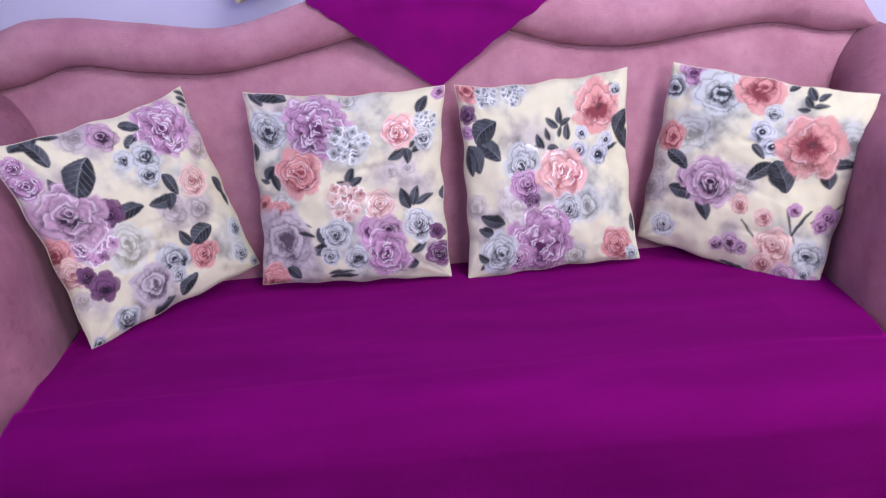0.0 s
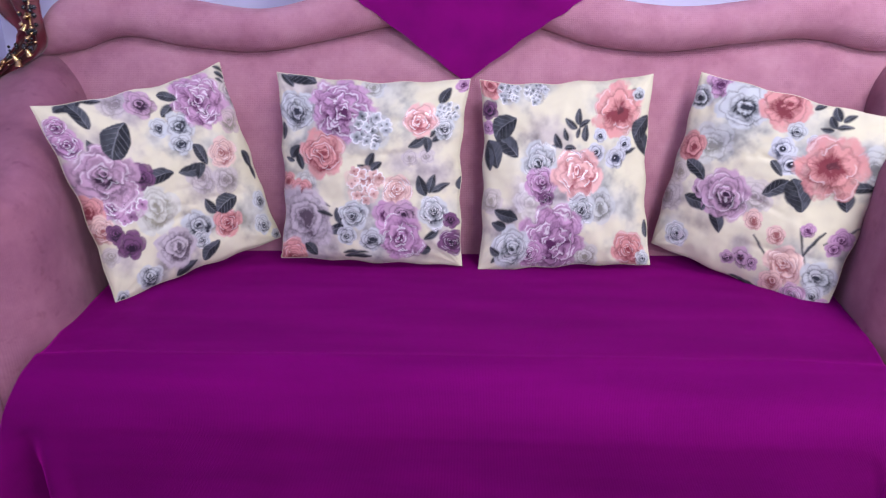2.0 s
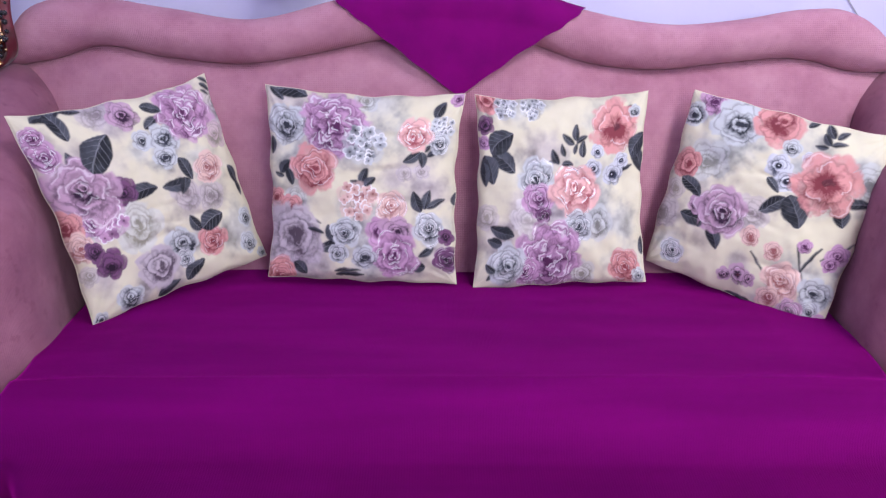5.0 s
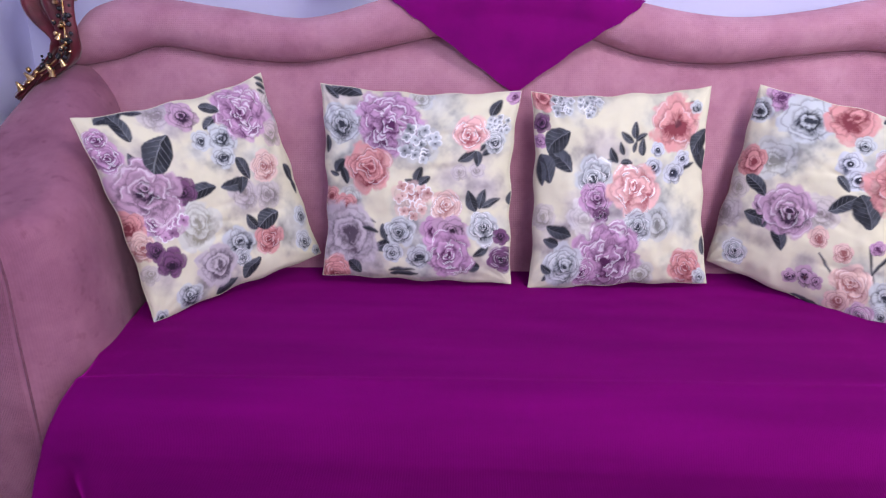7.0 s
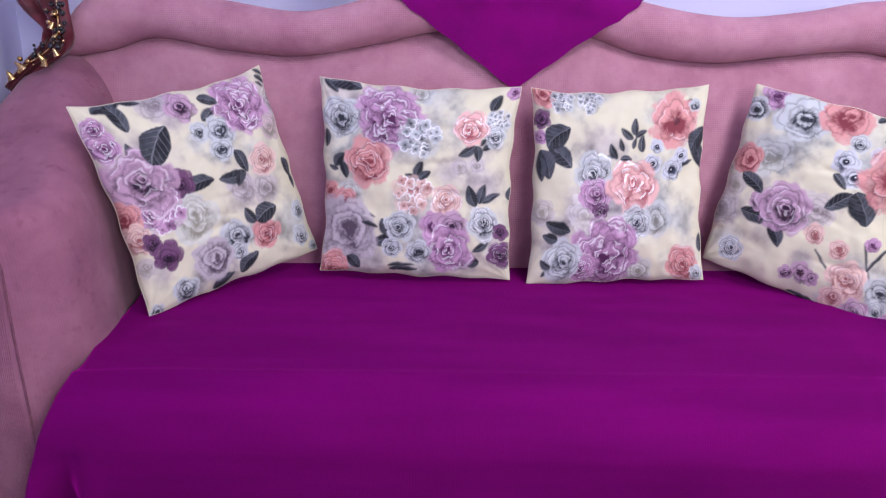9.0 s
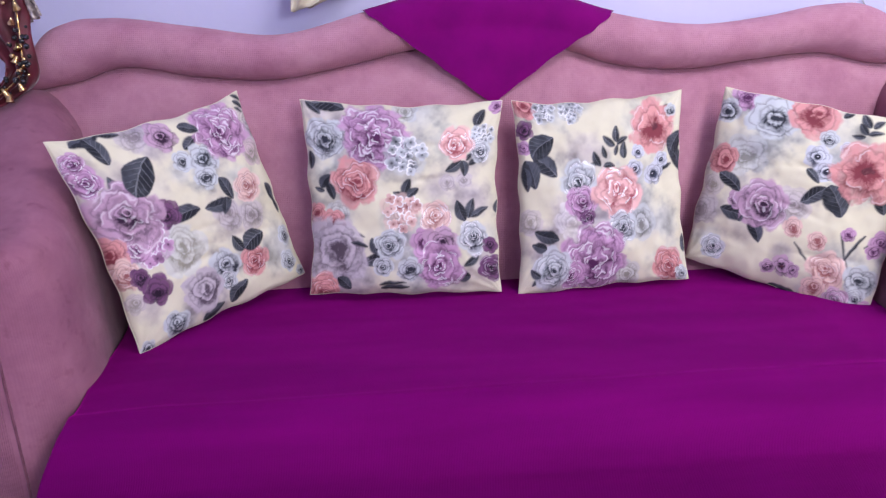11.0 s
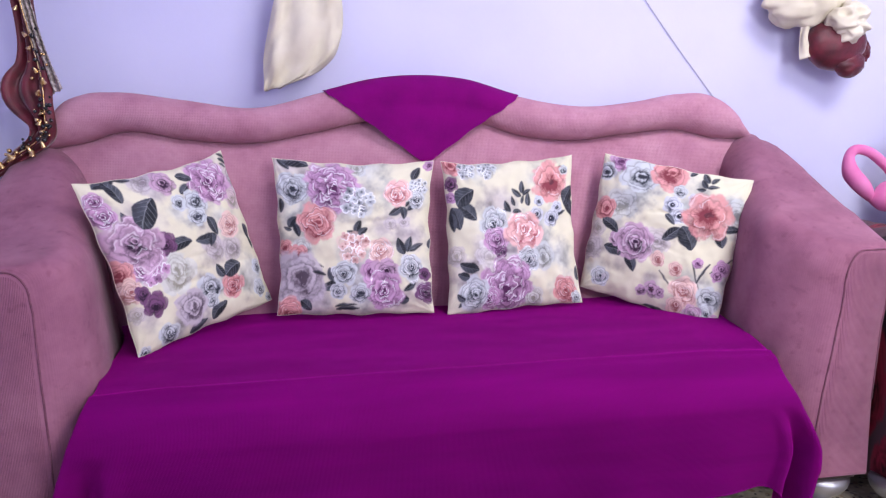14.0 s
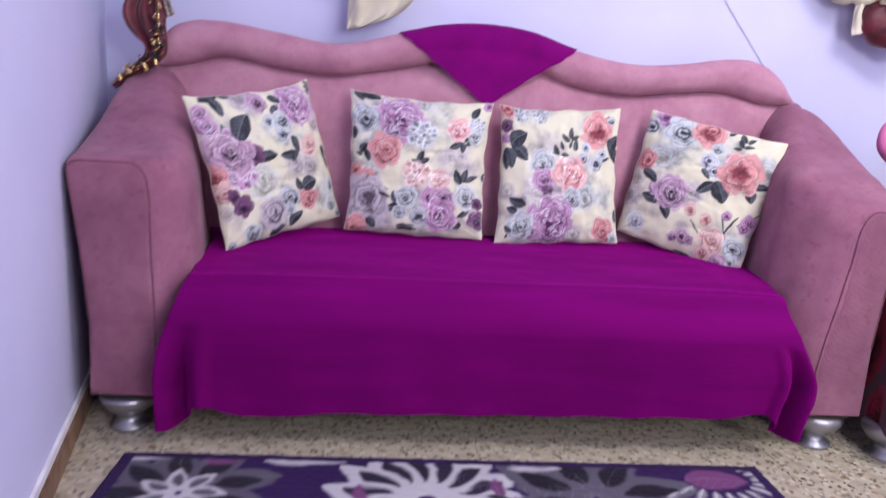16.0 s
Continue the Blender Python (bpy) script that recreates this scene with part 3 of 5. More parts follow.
BLOOMS_D_UNDER = (
    ("gblue", 20.0, 70.0, 13.7, 0), ("gmauve", 48.8, 45.6, 10.1, 0), ("gmauve", 1.9, 28.8, 10.1, 0), ("gblue", 91.9, 80.0, 10.1, 0), ("gblue", 92.5, 71.2, 10.1, 0),
    ("gblue", 91.2, 21.9, 10.1, 0), ("gmauve", 48.8, 45.6, 8.9, -1), ("gmauve", 2.5, 30.6, 8.3, -1), ("gmauve", 6.2, 45.0, 5.9, -1), ("gblue", 18.1, 65.0, 10.1, -1),
    ("gblue", 95.0, 76.2, 8.3, -1), ("lilac", 12.5, 96.9, 7.7, 1), ("gblue", 3.8, 86.9, 6.5, 1), ("gblue", 28.1, 88.1, 12.5, 1), ("coral", 47.5, 94.4, 11.9, 1),
    ("coral", 7.5, 60.0, 7.7, 1), ("gblue", 56.9, 83.1, 4.5, 1), ("pansy", 53.8, 72.5, 5.9, 1), ("pansy", 60.0, 66.2, 5.6, 1),
)
BLOOMS_D_OVER = (
    ("pansy", 66.2, 80.0, 3.3, 1), ("coral", 77.5, 70.0, 14.8, 6), ("mauve", 20.6, 40.0, 4.8, 1), ("mauve", 33.8, 41.2, 13.1, 2), ("gblue", 14.4, 11.9, 6.8, 3),
    ("peach", 51.9, 33.8, 4.8, 1), ("peach", 65.0, 30.6, 4.5, 1), ("mauve", 51.3, 12.5, 5.3, 6), ("mauve", 44.4, 10.0, 3.6, 1), ("mauve", 57.5, 12.5, 3.6, 1),
    ("peach", 73.8, 16.9, 9.8, 2), ("peach", 69.4, 6.9, 5.9, 1), ("lilac", 78.8, 38.1, 3.3, 1), ("lilac", 94.4, 38.1, 5.3, 1), ("lilac", 93.1, 33.1, 3.6, 1),
    ("gblue", 91.2, 18.1, 8.0, 1), ("gblue", 91.2, 8.1, 5.3, 2), ("mauve", 82.5, 4.4, 6.5, 2), ("lilac", 97.5, 4.4, 4.2, 1),
)
LEAVES_D_UNDER = (
    (8.8, 52.5, 20.6, 45.0, 0.5), (27.5, 33.1, 13.1, 33.8, 0.56), (30.0, 31.9, 36.9, 21.3, 0.6), (25.6, 32.5, 24.4, 28.8, 0.5), (61.2, 58.1, 51.9, 47.5, 0.5),
    (62.5, 58.8, 72.5, 45.6, 0.78), (50.6, 65.0, 57.5, 59.4, 0.44), (86.2, 60.0, 91.9, 51.9, 0.76), (87.5, 62.5, 100.0, 65.6, 0.38), (60.6, 96.2, 65.0, 100.0, 0.5),
    (73.8, 92.5, 69.4, 100.0, 0.52),
)
LEAVES_D_OVER = (
    (75.0, 92.5, 79.4, 97.5, 0.46), (73.1, 88.8, 68.8, 94.4, 0.46), (73.1, 88.8, 80.6, 91.2, 0.36), (72.5, 87.5, 66.2, 87.5, 0.4), (47.5, 0.0, 63.1, 1.2, 0.2),
    (54.4, 26.9, 66.2, 16.9, 0.05), (75.0, 38.1, 80.6, 25.6, 0.06), (80.6, 25.6, 86.2, 39.4, 0.05), (80.6, 26.2, 85.6, 16.9, 0.06), (88.1, 33.8, 100.0, 46.2, 0.05),
)


# ---------- the room ----------
WALL_Y = 1.97          # face of the wall behind the sofa
SEAT_Z = 0.46
SIDE = ((-1.252, WALL_Y), (-0.258, -2.20))   # foot of the left wall, slightly askew to the sofa
RIGHT_X, FRONT_Y, CEILING_Z = 2.6, -2.2, 2.75


def upright(name, foot_a, foot_b, z0, z1, thick, mat, label, category="wall"):
    """A wall of the given thickness standing on the line a-b, thickness to the right of the line."""
    a, b = Vector((*foot_a, 0)), Vector((*foot_b, 0))
    n = (b - a).normalized().cross(Vector((0, 0, 1))) * thick
    bm = bmesh.new()
    quads = [[bm.verts.new((p.x, p.y, z)) for p in (a, b, b + n, a + n)] for z in (z0, z1)]
    bm.faces.new(quads[0][::-1])
    bm.faces.new(quads[1])
    for k in range(4):
        bm.faces.new((quads[0][k], quads[0][(k + 1) % 4], quads[1][(k + 1) % 4], quads[1][k]))
    return tagged(part(name, bm, mat, None, label, False), label, category, kind="structure")


upright("wall_north", (2.72, WALL_Y), (-1.42, WALL_Y), 0, CEILING_Z, 0.12, wall_paint, "lavender painted plaster wall behind the sofa")
upright("wall_west", SIDE[0], SIDE[1], 0, CEILING_Z, 0.12, wall_paint, "lavender painted plaster side wall")
upright("wall_east", (RIGHT_X, -2.32), (RIGHT_X, WALL_Y), 0, CEILING_Z, 0.12, wall_paint, "lavender painted plaster wall")
# the wall behind the camera has a window
WIN = (0.55, 1.85, 0.95, 2.15)
upright("wall_south_west", (-0.40, FRONT_Y), (WIN[0], FRONT_Y), 0, CEILING_Z, 0.12, wall_paint, "lavender painted plaster wall beside the window")
upright("wall_south_east", (WIN[1], FRONT_Y), (2.72, FRONT_Y), 0, CEILING_Z, 0.12, wall_paint, "lavender painted plaster wall beside the window")
upright("wall_south_sill", (WIN[0], FRONT_Y), (WIN[1], FRONT_Y), 0, WIN[2], 0.12, wall_paint, "lavender painted plaster wall under the window")
upright("wall_south_head", (WIN[0], FRONT_Y), (WIN[1], FRONT_Y), WIN[3], CEILING_Z, 0.12, wall_paint, "lavender painted plaster wall over the window")
window = tagged(thing("window_1", pose(0, 0, 0), "white framed window with two frosted panes", "window"), kind="structure")
for x0, x1 in ((0.55, 0.59), (1.18, 1.22), (1.81, 1.85)):
    part("window_frame", slab(bmesh.new(), x0, x1, -2.29, -2.23, 0.95, 2.15, 0.004), white_strip, window)
for z0, z1 in ((0.95, 0.99), (2.11, 2.15)):
    part("window_frame", slab(bmesh.new(), 0.594, 1.806, -2.288, -2.232, z0, z1, 0.004), white_strip, window)
for x0, x1 in ((0.59, 1.18), (1.22, 1.81)):
    ob = part("pane", slab(bmesh.new(), x0, x1, -2.264, -2.256, 0.99, 2.11), pane_glass, window, "frosted glass pane")
tagged(part("ceiling", slab(bmesh.new(), -1.6, 2.8, -2.4, 2.15, CEILING_Z, CEILING_Z + 0.1), ceiling_paint, None, "", False), "plain white painted ceiling", "ceiling", kind="structure")
floor = tagged(part("floor", slab(bmesh.new(), -1.6, 2.8, -2.4, 2.15, -0.12, -0.004), grout, None, "", False), "beige terrazzo tile floor with dark chips", "floor", kind="structure")

# skirting along the side wall: a brown tile course under a white strip
skirt_dir = (Vector((*SIDE[1], 0)) - Vector((*SIDE[0], 0)))
skirting = tagged(thing("baseboard", pose(*SIDE[0], 0, 0, 0, math.degrees(math.atan2(skirt_dir.y, skirt_dir.x))), "brown tile skirting under a white strip", "baseboard"), kind="structure")
for k in range(10):
    part("tile", slab(bmesh.new(), 0.06 + k * 0.402, 0.06 + k * 0.402 + 0.4, 0.0005, 0.014, 0, 0.062, 0.0015, 1), brown_tile, skirting, "", False)
part("strip", slab(bmesh.new(), 0.06, 4.1, 0.0005, 0.010, 0.0625, 0.085, 0.002, 1), white_strip, skirting, "white painted strip", False)

# lamps: the ceiling lamp and the daylight of the window
ceiling_lamp = thing("ceiling_lamp", pose(LAMP[0], LAMP[1], CEILING_Z), "round white glass ceiling lamp on a metal plate", "lamp")
part("plate", lathe(bmesh.new(), ((0.14, -0.02), (0.15, -0.01), (0.15, 0.0))), silver, ceiling_lamp)
part("shade", lathe(bmesh.new(), ((0.06, -0.085), (0.1, -0.075), (0.125, -0.05), (0.13, -0.02))), lamp_glass, ceiling_lamp)


# ---------- the sofa ----------
crest_top = curve_at(((-1.06, 0.93), (-1.035, 0.985), (-0.99, 1.055), (-0.93, 1.086), (-0.85, 1.092), (-0.67, 1.07), (-0.47, 1.046), (-0.28, 1.088), (-0.14, 1.12), (0, 1.13),
                      (0.14, 1.116), (0.28, 1.074), (0.5, 1.04), (0.66, 1.053), (0.8, 1.075), (0.885, 1.073), (0.95, 1.042), (1.005, 0.985), (1.06, 0.93)))
crest_seam = curve_at(((-1.06, 0.93), (-0.99, 0.945), (-0.93, 0.955), (-0.84, 0.982), (-0.66, 0.958), (-0.49, 0.946), (-0.33, 0.97), (-0.17, 1.002), (0, 1.015),
                       (0.16, 0.998), (0.29, 0.957), (0.47, 0.939), (0.62, 0.955), (0.8, 0.964), (0.92, 0.938), (1.0, 0.935), (1.06, 0.925)))
PANEL, ROLL = 26, 26


def back_profile(x, lift=0.0):
    """The back's section at x, from the seat up over the crest and down behind, as rows of (y, z)."""
    zs, zt = float(crest_seam(x)), float(crest_top(x))
    rows = []
    for k in range(PANEL):
        t = k / (PANEL - 1)
        z = 0.36 + t * (zs - 0.36)
        y = 1.705 + 0.075 * t - 0.022 * math.sin(math.pi * t) ** 0.8 - lift
        if t > 0.9:
            y += 0.014 * ((t - 0.9) / 0.1) ** 2
        rows.append((y, z))
    mid, rz, ry = (zs + zt) / 2, (zt - zs) / 2, min(0.062, 0.004 + 1.5 * (zt - zs) / 2)
    for k in range(ROLL):
        a = radians(-96 + 196 * k / (ROLL - 1))
        c, s = math.cos(a), math.sin(a)
        rows.append((1.805 - (ry + lift) * math.copysign(abs(c) ** 0.8, c), mid + (rz + lift) * s))
    rows += [(1.86, mid - 0.02), (1.875, 0.6), (1.875, 0.14)]
    return rows


sofa = thing("sofa", pose(0, 0, 0), "pink chenille sofa with a scalloped crest and silver feet", "sofa")
xs = np.linspace(-1.06, 1.06, 241)
body = np.array([[(x, y, z) for y, z in back_profile(x)] for x in xs])
body[..., 1] += 0.006 * (value_noise(body.shape[:2], 14, 3) - 0.5)
n_s = body.shape[1]
piece("backrest", body.reshape(-1, 3), grid_faces(len(xs), n_s, flip=True), pink_grid, sofa, "pink chenille backrest with a rolled scalloped crest")

# the purple wedge sewn over the middle of the back
wedge_v = []
COLS = 41
TIP_Z = 0.882
first = next(i for i, (y, z) in enumerate(back_profile(0.0)[:PANEL]) if z > TIP_Z) - 1
count = 0
for i in range(first, PANEL + ROLL + 1):
    mid_row = back_profile(0.0)
    lo_i, hi_i = PANEL - 7, PANEL + 10
    zz = mid_row[i][1]
    if lo_i < i < hi_i:
        zz = mid_row[lo_i][1] + (mid_row[hi_i][1] - mid_row[lo_i][1]) * (i - lo_i) / (hi_i - lo_i)
    if i < PANEL + ROLL - 2:
        t = max(0.0, (zz - TIP_Z) / (1.128 - TIP_Z))
        w = max(0.004, 0.285 * t ** 0.88)
    else:
        w = 0.285
    for c in range(COLS):
        x = 0.005 + w * (2 * c / (COLS - 1) - 1)
        if c in (0, COLS - 1):
            x += 0.002 * math.sin(i * 5.1 + c)
        section = back_profile(x, 0.005)
        y, z = section[i]
        lo_i, hi_i = PANEL - 7, PANEL + 10
        if lo_i < i < hi_i:
            # the cloth is drawn taut over the groove
            t = (i - lo_i) / (hi_i - lo_i)
            y = section[lo_i][0] * (1 - t) + section[hi_i][0] * t - 0.004 * math.sin(math.pi * t)
            z = section[lo_i][1] * (1 - t) + section[hi_i][1] * t
        wedge_v.append((x, y, z))
    count += 1
piece("centre_panel", wedge_v, grid_faces(count, COLS), purple, sofa, "magenta purple cloth wedge over the crest")

# arms: sections from front to back
arm_inner = curve_at(((1.17, 0.868), (1.19, 0.838), (1.22, 0.805), (1.29, 0.785), (1.45, 0.80), (1.62, 0.835), (1.76, 0.872), (1.84, 0.89)))
arm_top = curve_at(((1.17, 0.708), (1.3, 0.738), (1.45, 0.795), (1.6, 0.872), (1.74, 0.94), (1.84, 0.955)))
arm_outer = curve_at(((1.17, 1.05), (1.3, 1.07), (1.5, 1.09), (1.7, 1.10), (1.84, 1.09)))


def arm_section(y, sign):
    """Half of a section in the plane of y: from the inner foot over the top to the outer foot."""
    xi, zt, xo = float(arm_inner(y)), float(arm_top(y)), float(arm_outer(y))
    back = float(np.clip((y - 1.2) / 0.5, 0, 1))
    front = float(np.clip((1.34 - y) / 0.16, 0, 1)) if sign > 0 else 0.0
    r = 0.045 + 0.075 * back + 0.03 * front
    zt -= 0.028 * front
    rows = [(xi + 0.004, 0.108), (xi, 0.2), (xi - 0.004, 0.32), (xi - 0.004, 0.42), (xi, 0.5), (xi + 0.004, zt - r * 1.9)]
    for k in range(9):
        a = radians(180 - 90 * k / 8)
        rows.append((xi + 0.008 + r + r * math.cos(a), zt - r * 1.3 + r * 1.3 * math.sin(a)))
    drop = 0.022 * back
    rows += [(xi + (xo - xi) * 0.72, zt - drop * 0.35), (xo - 0.03, zt - drop * 0.75), (xo - 0.01, zt - drop - 0.004), (xo, zt - drop - 0.016)]
    rows += [(xo - 0.002, zt - drop - 0.05), (xo - 0.02, 0.5), (xo - 0.036, 0.3), (1.018, 0.108)]
    out = np.array(rows)
    out[:15, 0] += 0.035 * back * np.clip((out[:15, 1] - 0.45) / 0.35, 0, 1)
    # the right arm leans outwards at its front
    lean = 0.062 * front * np.clip((out[:, 1] - 0.1) / 0.45, 0, 1)
    out[:, 0] += lean * np.clip((1.03 - out[:, 0]) / 0.17, 0, 1)
    return out


def build_arm(sign, name):
    ys = np.concatenate([[1.178, 1.180, 1.184, 1.19, 1.2], np.linspace(1.215, 1.86, 44)])
    inset = {0: 0.016, 1: 0.008, 2: 0.003}
    sections = []
    for i, y in enumerate(ys):
        s = arm_section(y, sign)
        mid = np.array([0.95, 0.42])
        s = s + (mid - s) / np.linalg.norm(mid - s, axis=1)[:, None] * inset.get(i, 0.0)
        sections.append([(sign * x, y, z) for x, z in s])
    sections = np.array(sections)
    bump = value_noise(sections.shape[:2], 8, 11 if sign > 0 else 12) - 0.5
    sections[2:, :, 0] += sign * 0.008 * bump[2:]
    rows, cols = sections.shape[:2]
    verts = list(sections.reshape(-1, 3))
    faces = [tuple(f) for f in grid_faces(rows, cols, wrap=True, flip=sign > 0)]
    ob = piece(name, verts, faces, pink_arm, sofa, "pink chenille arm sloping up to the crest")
    # flat front panel
    s = sections[0]
    cx, cz = s[:, 0].mean(), s[:, 2].mean()
    ring_n = 8
    pv, pf = [], []
    for k in range(ring_n):
        t = 1 - k / ring_n
        pv += [((x - cx) * t + cx, 1.178 - 0.006 * (1 - t ** 4), (z - cz) * t + cz) for x, y, z in s]
    pf = [tuple(f) for f in grid_faces(ring_n, cols, wrap=True, flip=sign < 0)]
    pv.append((cx, 1.172, cz))
    last = (ring_n - 1) * cols
    pf += [(last + k, last + (k + 1) % cols, len(pv) - 1) for k in range(cols)]
    bmp = bmesh.new()
    vs = [bmp.verts.new(p) for p in pv]
    for f in pf:
        bmp.faces.new([vs[i] for i in f])
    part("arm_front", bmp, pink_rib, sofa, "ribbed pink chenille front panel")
    # seam cord round the panel
    cord = [(x, 1.1795, z) for x, y, z in sections[1][:-1]]
    part("piping", tube(bmesh.new(), cord, [0.0024] * len(cord), 8), piping_pink, sofa, "dark pink seam cord")
    return ob


build_arm(-1, "armrest")
build_arm(1, "armrest")
part("seat_base", slab(bmesh.new(), -0.80, 0.80, 1.20, 1.74, 0.108, 0.36, 0.02), pink_grid, sofa, "pink chenille seat base under the cover")
part("seat_cushion", slab(bmesh.new(), -0.75, 0.75, 1.14, 1.745, 0.28, 0.405, 0.085, 6), pink_grid, sofa, "pink chenille seat under the cover")
part("bottom_board", slab(bmesh.new(), -1.0, 1.0, 1.2, 1.86, 0.096, 0.1075), underside, sofa, "dark underside board")
FOOT = ((0.048, 0.0), (0.05, 0.006), (0.047, 0.014), (0.034, 0.022), (0.03, 0.032), (0.035, 0.042), (0.056, 0.056), (0.068, 0.072), (0.072, 0.086), (0.068, 0.0955))
for fx, fy in ((-0.945, 1.245), (0.935, 1.245), (-0.945, 1.78), (0.935, 1.78)):
    part("leg", lathe(bmesh.new(), FOOT, 36, (fx, fy, 0)), silver, sofa, "turned silver foot")

# ---------- the seat cover ----------
FRONT_DROP = 1.095
edge_left = curve_at([(0, 0.86), (0.2, 0.80), (0.42, 0.785), (0.54, 0.772), (0.61, 0.778), (0.68, 0.80), (0.76, 0.825), (0.9, 0.835), (1.1, 0.84)])
edge_right = curve_at([(0, 0.86), (0.2, 0.80), (0.42, 0.78), (0.54, 0.76), (0.61, 0.745), (0.68, 0.775), (0.74, 0.805), (0.79, 0.822), (0.83, 0.82), (0.86, 0.814), (0.92, 0.81), (1.1, 0.812)])
seat_line = curve_at(((1.10, 0.415), (1.16, 0.428), (1.25, 0.44), (1.4, 0.452), (1.55, 0.462), (1.74, 0.466)))


def cover_row(s):
    """Down the cover: s metres from its back edge; returns y, z and how far it hangs."""
    if s < 0.53:
        y = 1.735 - s
        return y, float(seat_line(y)), 0.0
    if s < 0.687:
        a = (s - 0.53) / 0.157 * math.pi / 2
        return 1.205 - 0.10 * math.sin(a), 0.434 - 0.10 * (1 - math.cos(a)), 0.0
    d = s - 0.687
    return 1.105 + 0.16 * d, 0.334 - d, d


CX, CS = 281, 150
cover_v = []
ripple = value_noise((CS, CX), 7, 21, 3) - 0.5
hem_left = curve_at(((-1, 0.325), (-0.955, 0.335), (-0.93, 0.32), (-0.90, 0.272), (-0.86, 0.268), (-0.8, 0.285), (-0.5, 0.278), (0, 0.27), (0.5, 0.264), (0.82, 0.254), (0.88, 0.246), (0.915, 0.258), (0.95, 0.31), (0.975, 0.315), (1, 0.30)))
for i in range(CS):
    f = i / (CS - 1)
    for c in range(CX):
        u = 2 * c / (CX - 1) - 1
        drop = float(hem_left(u))
        s = f * (0.644 + drop)
        y, z, d = cover_row(s)
        w = float(edge_left(s) if u < 0 else edge_right(s))
        x = u * w
        n = ripple[i, c]
        start = 0.84 if u < 0 else 0.89
        tail = float(np.clip((abs(u) - start) / (0.94 - start), 0, 1)) * float(np.clip(d / 0.15, 0, 1))
        y += -0.042 * tail * math.sin((abs(u) - start) / (1 - start) * 8.0) + 0.008 * n * float(np.clip(d / 0.1, 0, 1))
        y += 0.004 * math.sin(u * 24 + 2 * n) * float(np.clip(d / 0.2, 0, 1))
        if d == 0:
            z += (0.007 * n - 0.012 * max(0.0, abs(u) - 0.8) / 0.2) * float(np.clip((0.60 - s) / 0.10, 0, 1))
            z += 0.0035 * math.exp(-((y - 1.20 - 0.012 * u) / 0.010) ** 2)
        cover_v.append((x, y, z))
seat_cover = thing("seat_cover", pose(0, 0, 0), "magenta purple cotton cover spread over the seat, hanging in front", "sofa cover")
cover = piece("cloth", cover_v, grid_faces(CS, CX, flip=True), seat_purple, seat_cover)
hem = [(x, y - 0.003, z) for x, y, z in cover_v[-CX:]]
part("hem", tube(bmesh.new(), hem, [0.0028] * CX, 8), seat_purple, seat_cover, "sewn purple hem")
solid = cover.modifiers.new("thickness", "SOLIDIFY")
solid.thickness, solid.offset = 0.004, 1.0


# ---------- scatter cushions ----------
def place_of(centre, right, up):
    """A pose whose x runs along right, y along up, z out of the cloth."""
    x = Vector(right).normalized()
    y = Vector(up)
    y = (y - x * y.dot(x)).normalized()
    m = Matrix((x, y, x.cross(y))).transposed().to_4x4()
    m.translation = Vector(centre)
    return m


def outline(a, b, corners, pinch, seed):
    """Where the cloth point (a, b), each -1..1, lies in the cushion's plane: pulled corners, drawn-in sides, uneven sewing.

    corners: upper left, upper right, lower right, lower left; pinch: of the top, right, bottom and left side."""
    top, right, bottom, left = pinch
    y = b * (1 - np.where(b > 0, top, bottom) * (1 - np.abs(a) ** 2.6))
    x = a * (1 - np.where(a > 0, right, left) * (1 - np.abs(b) ** 2.6))
    x = x + 0.011 * np.abs(a) * np.sin(3.3 * b + seed * 1.7) * (1 - b**2) + 0.012 * np.abs(a) ** 3 * np.sin(13 * b + seed) * (1 - b**2)
    y = y + 0.011 * np.abs(b) * np.sin(3.1 * a + seed * 2.3) * (1 - a**2) + 0.012 * np.abs(b) ** 3 * np.sin(12 * a + 2 * seed) * (1 - a**2)
    weights = (1 - x) * (1 + y) / 4, (1 + x) * (1 + y) / 4, (1 + x) * (1 - y) / 4, (1 - x) * (1 - y) / 4
    return tuple(sum(w * c[i] for w, c in zip(weights, corners)) for i in (0, 1))


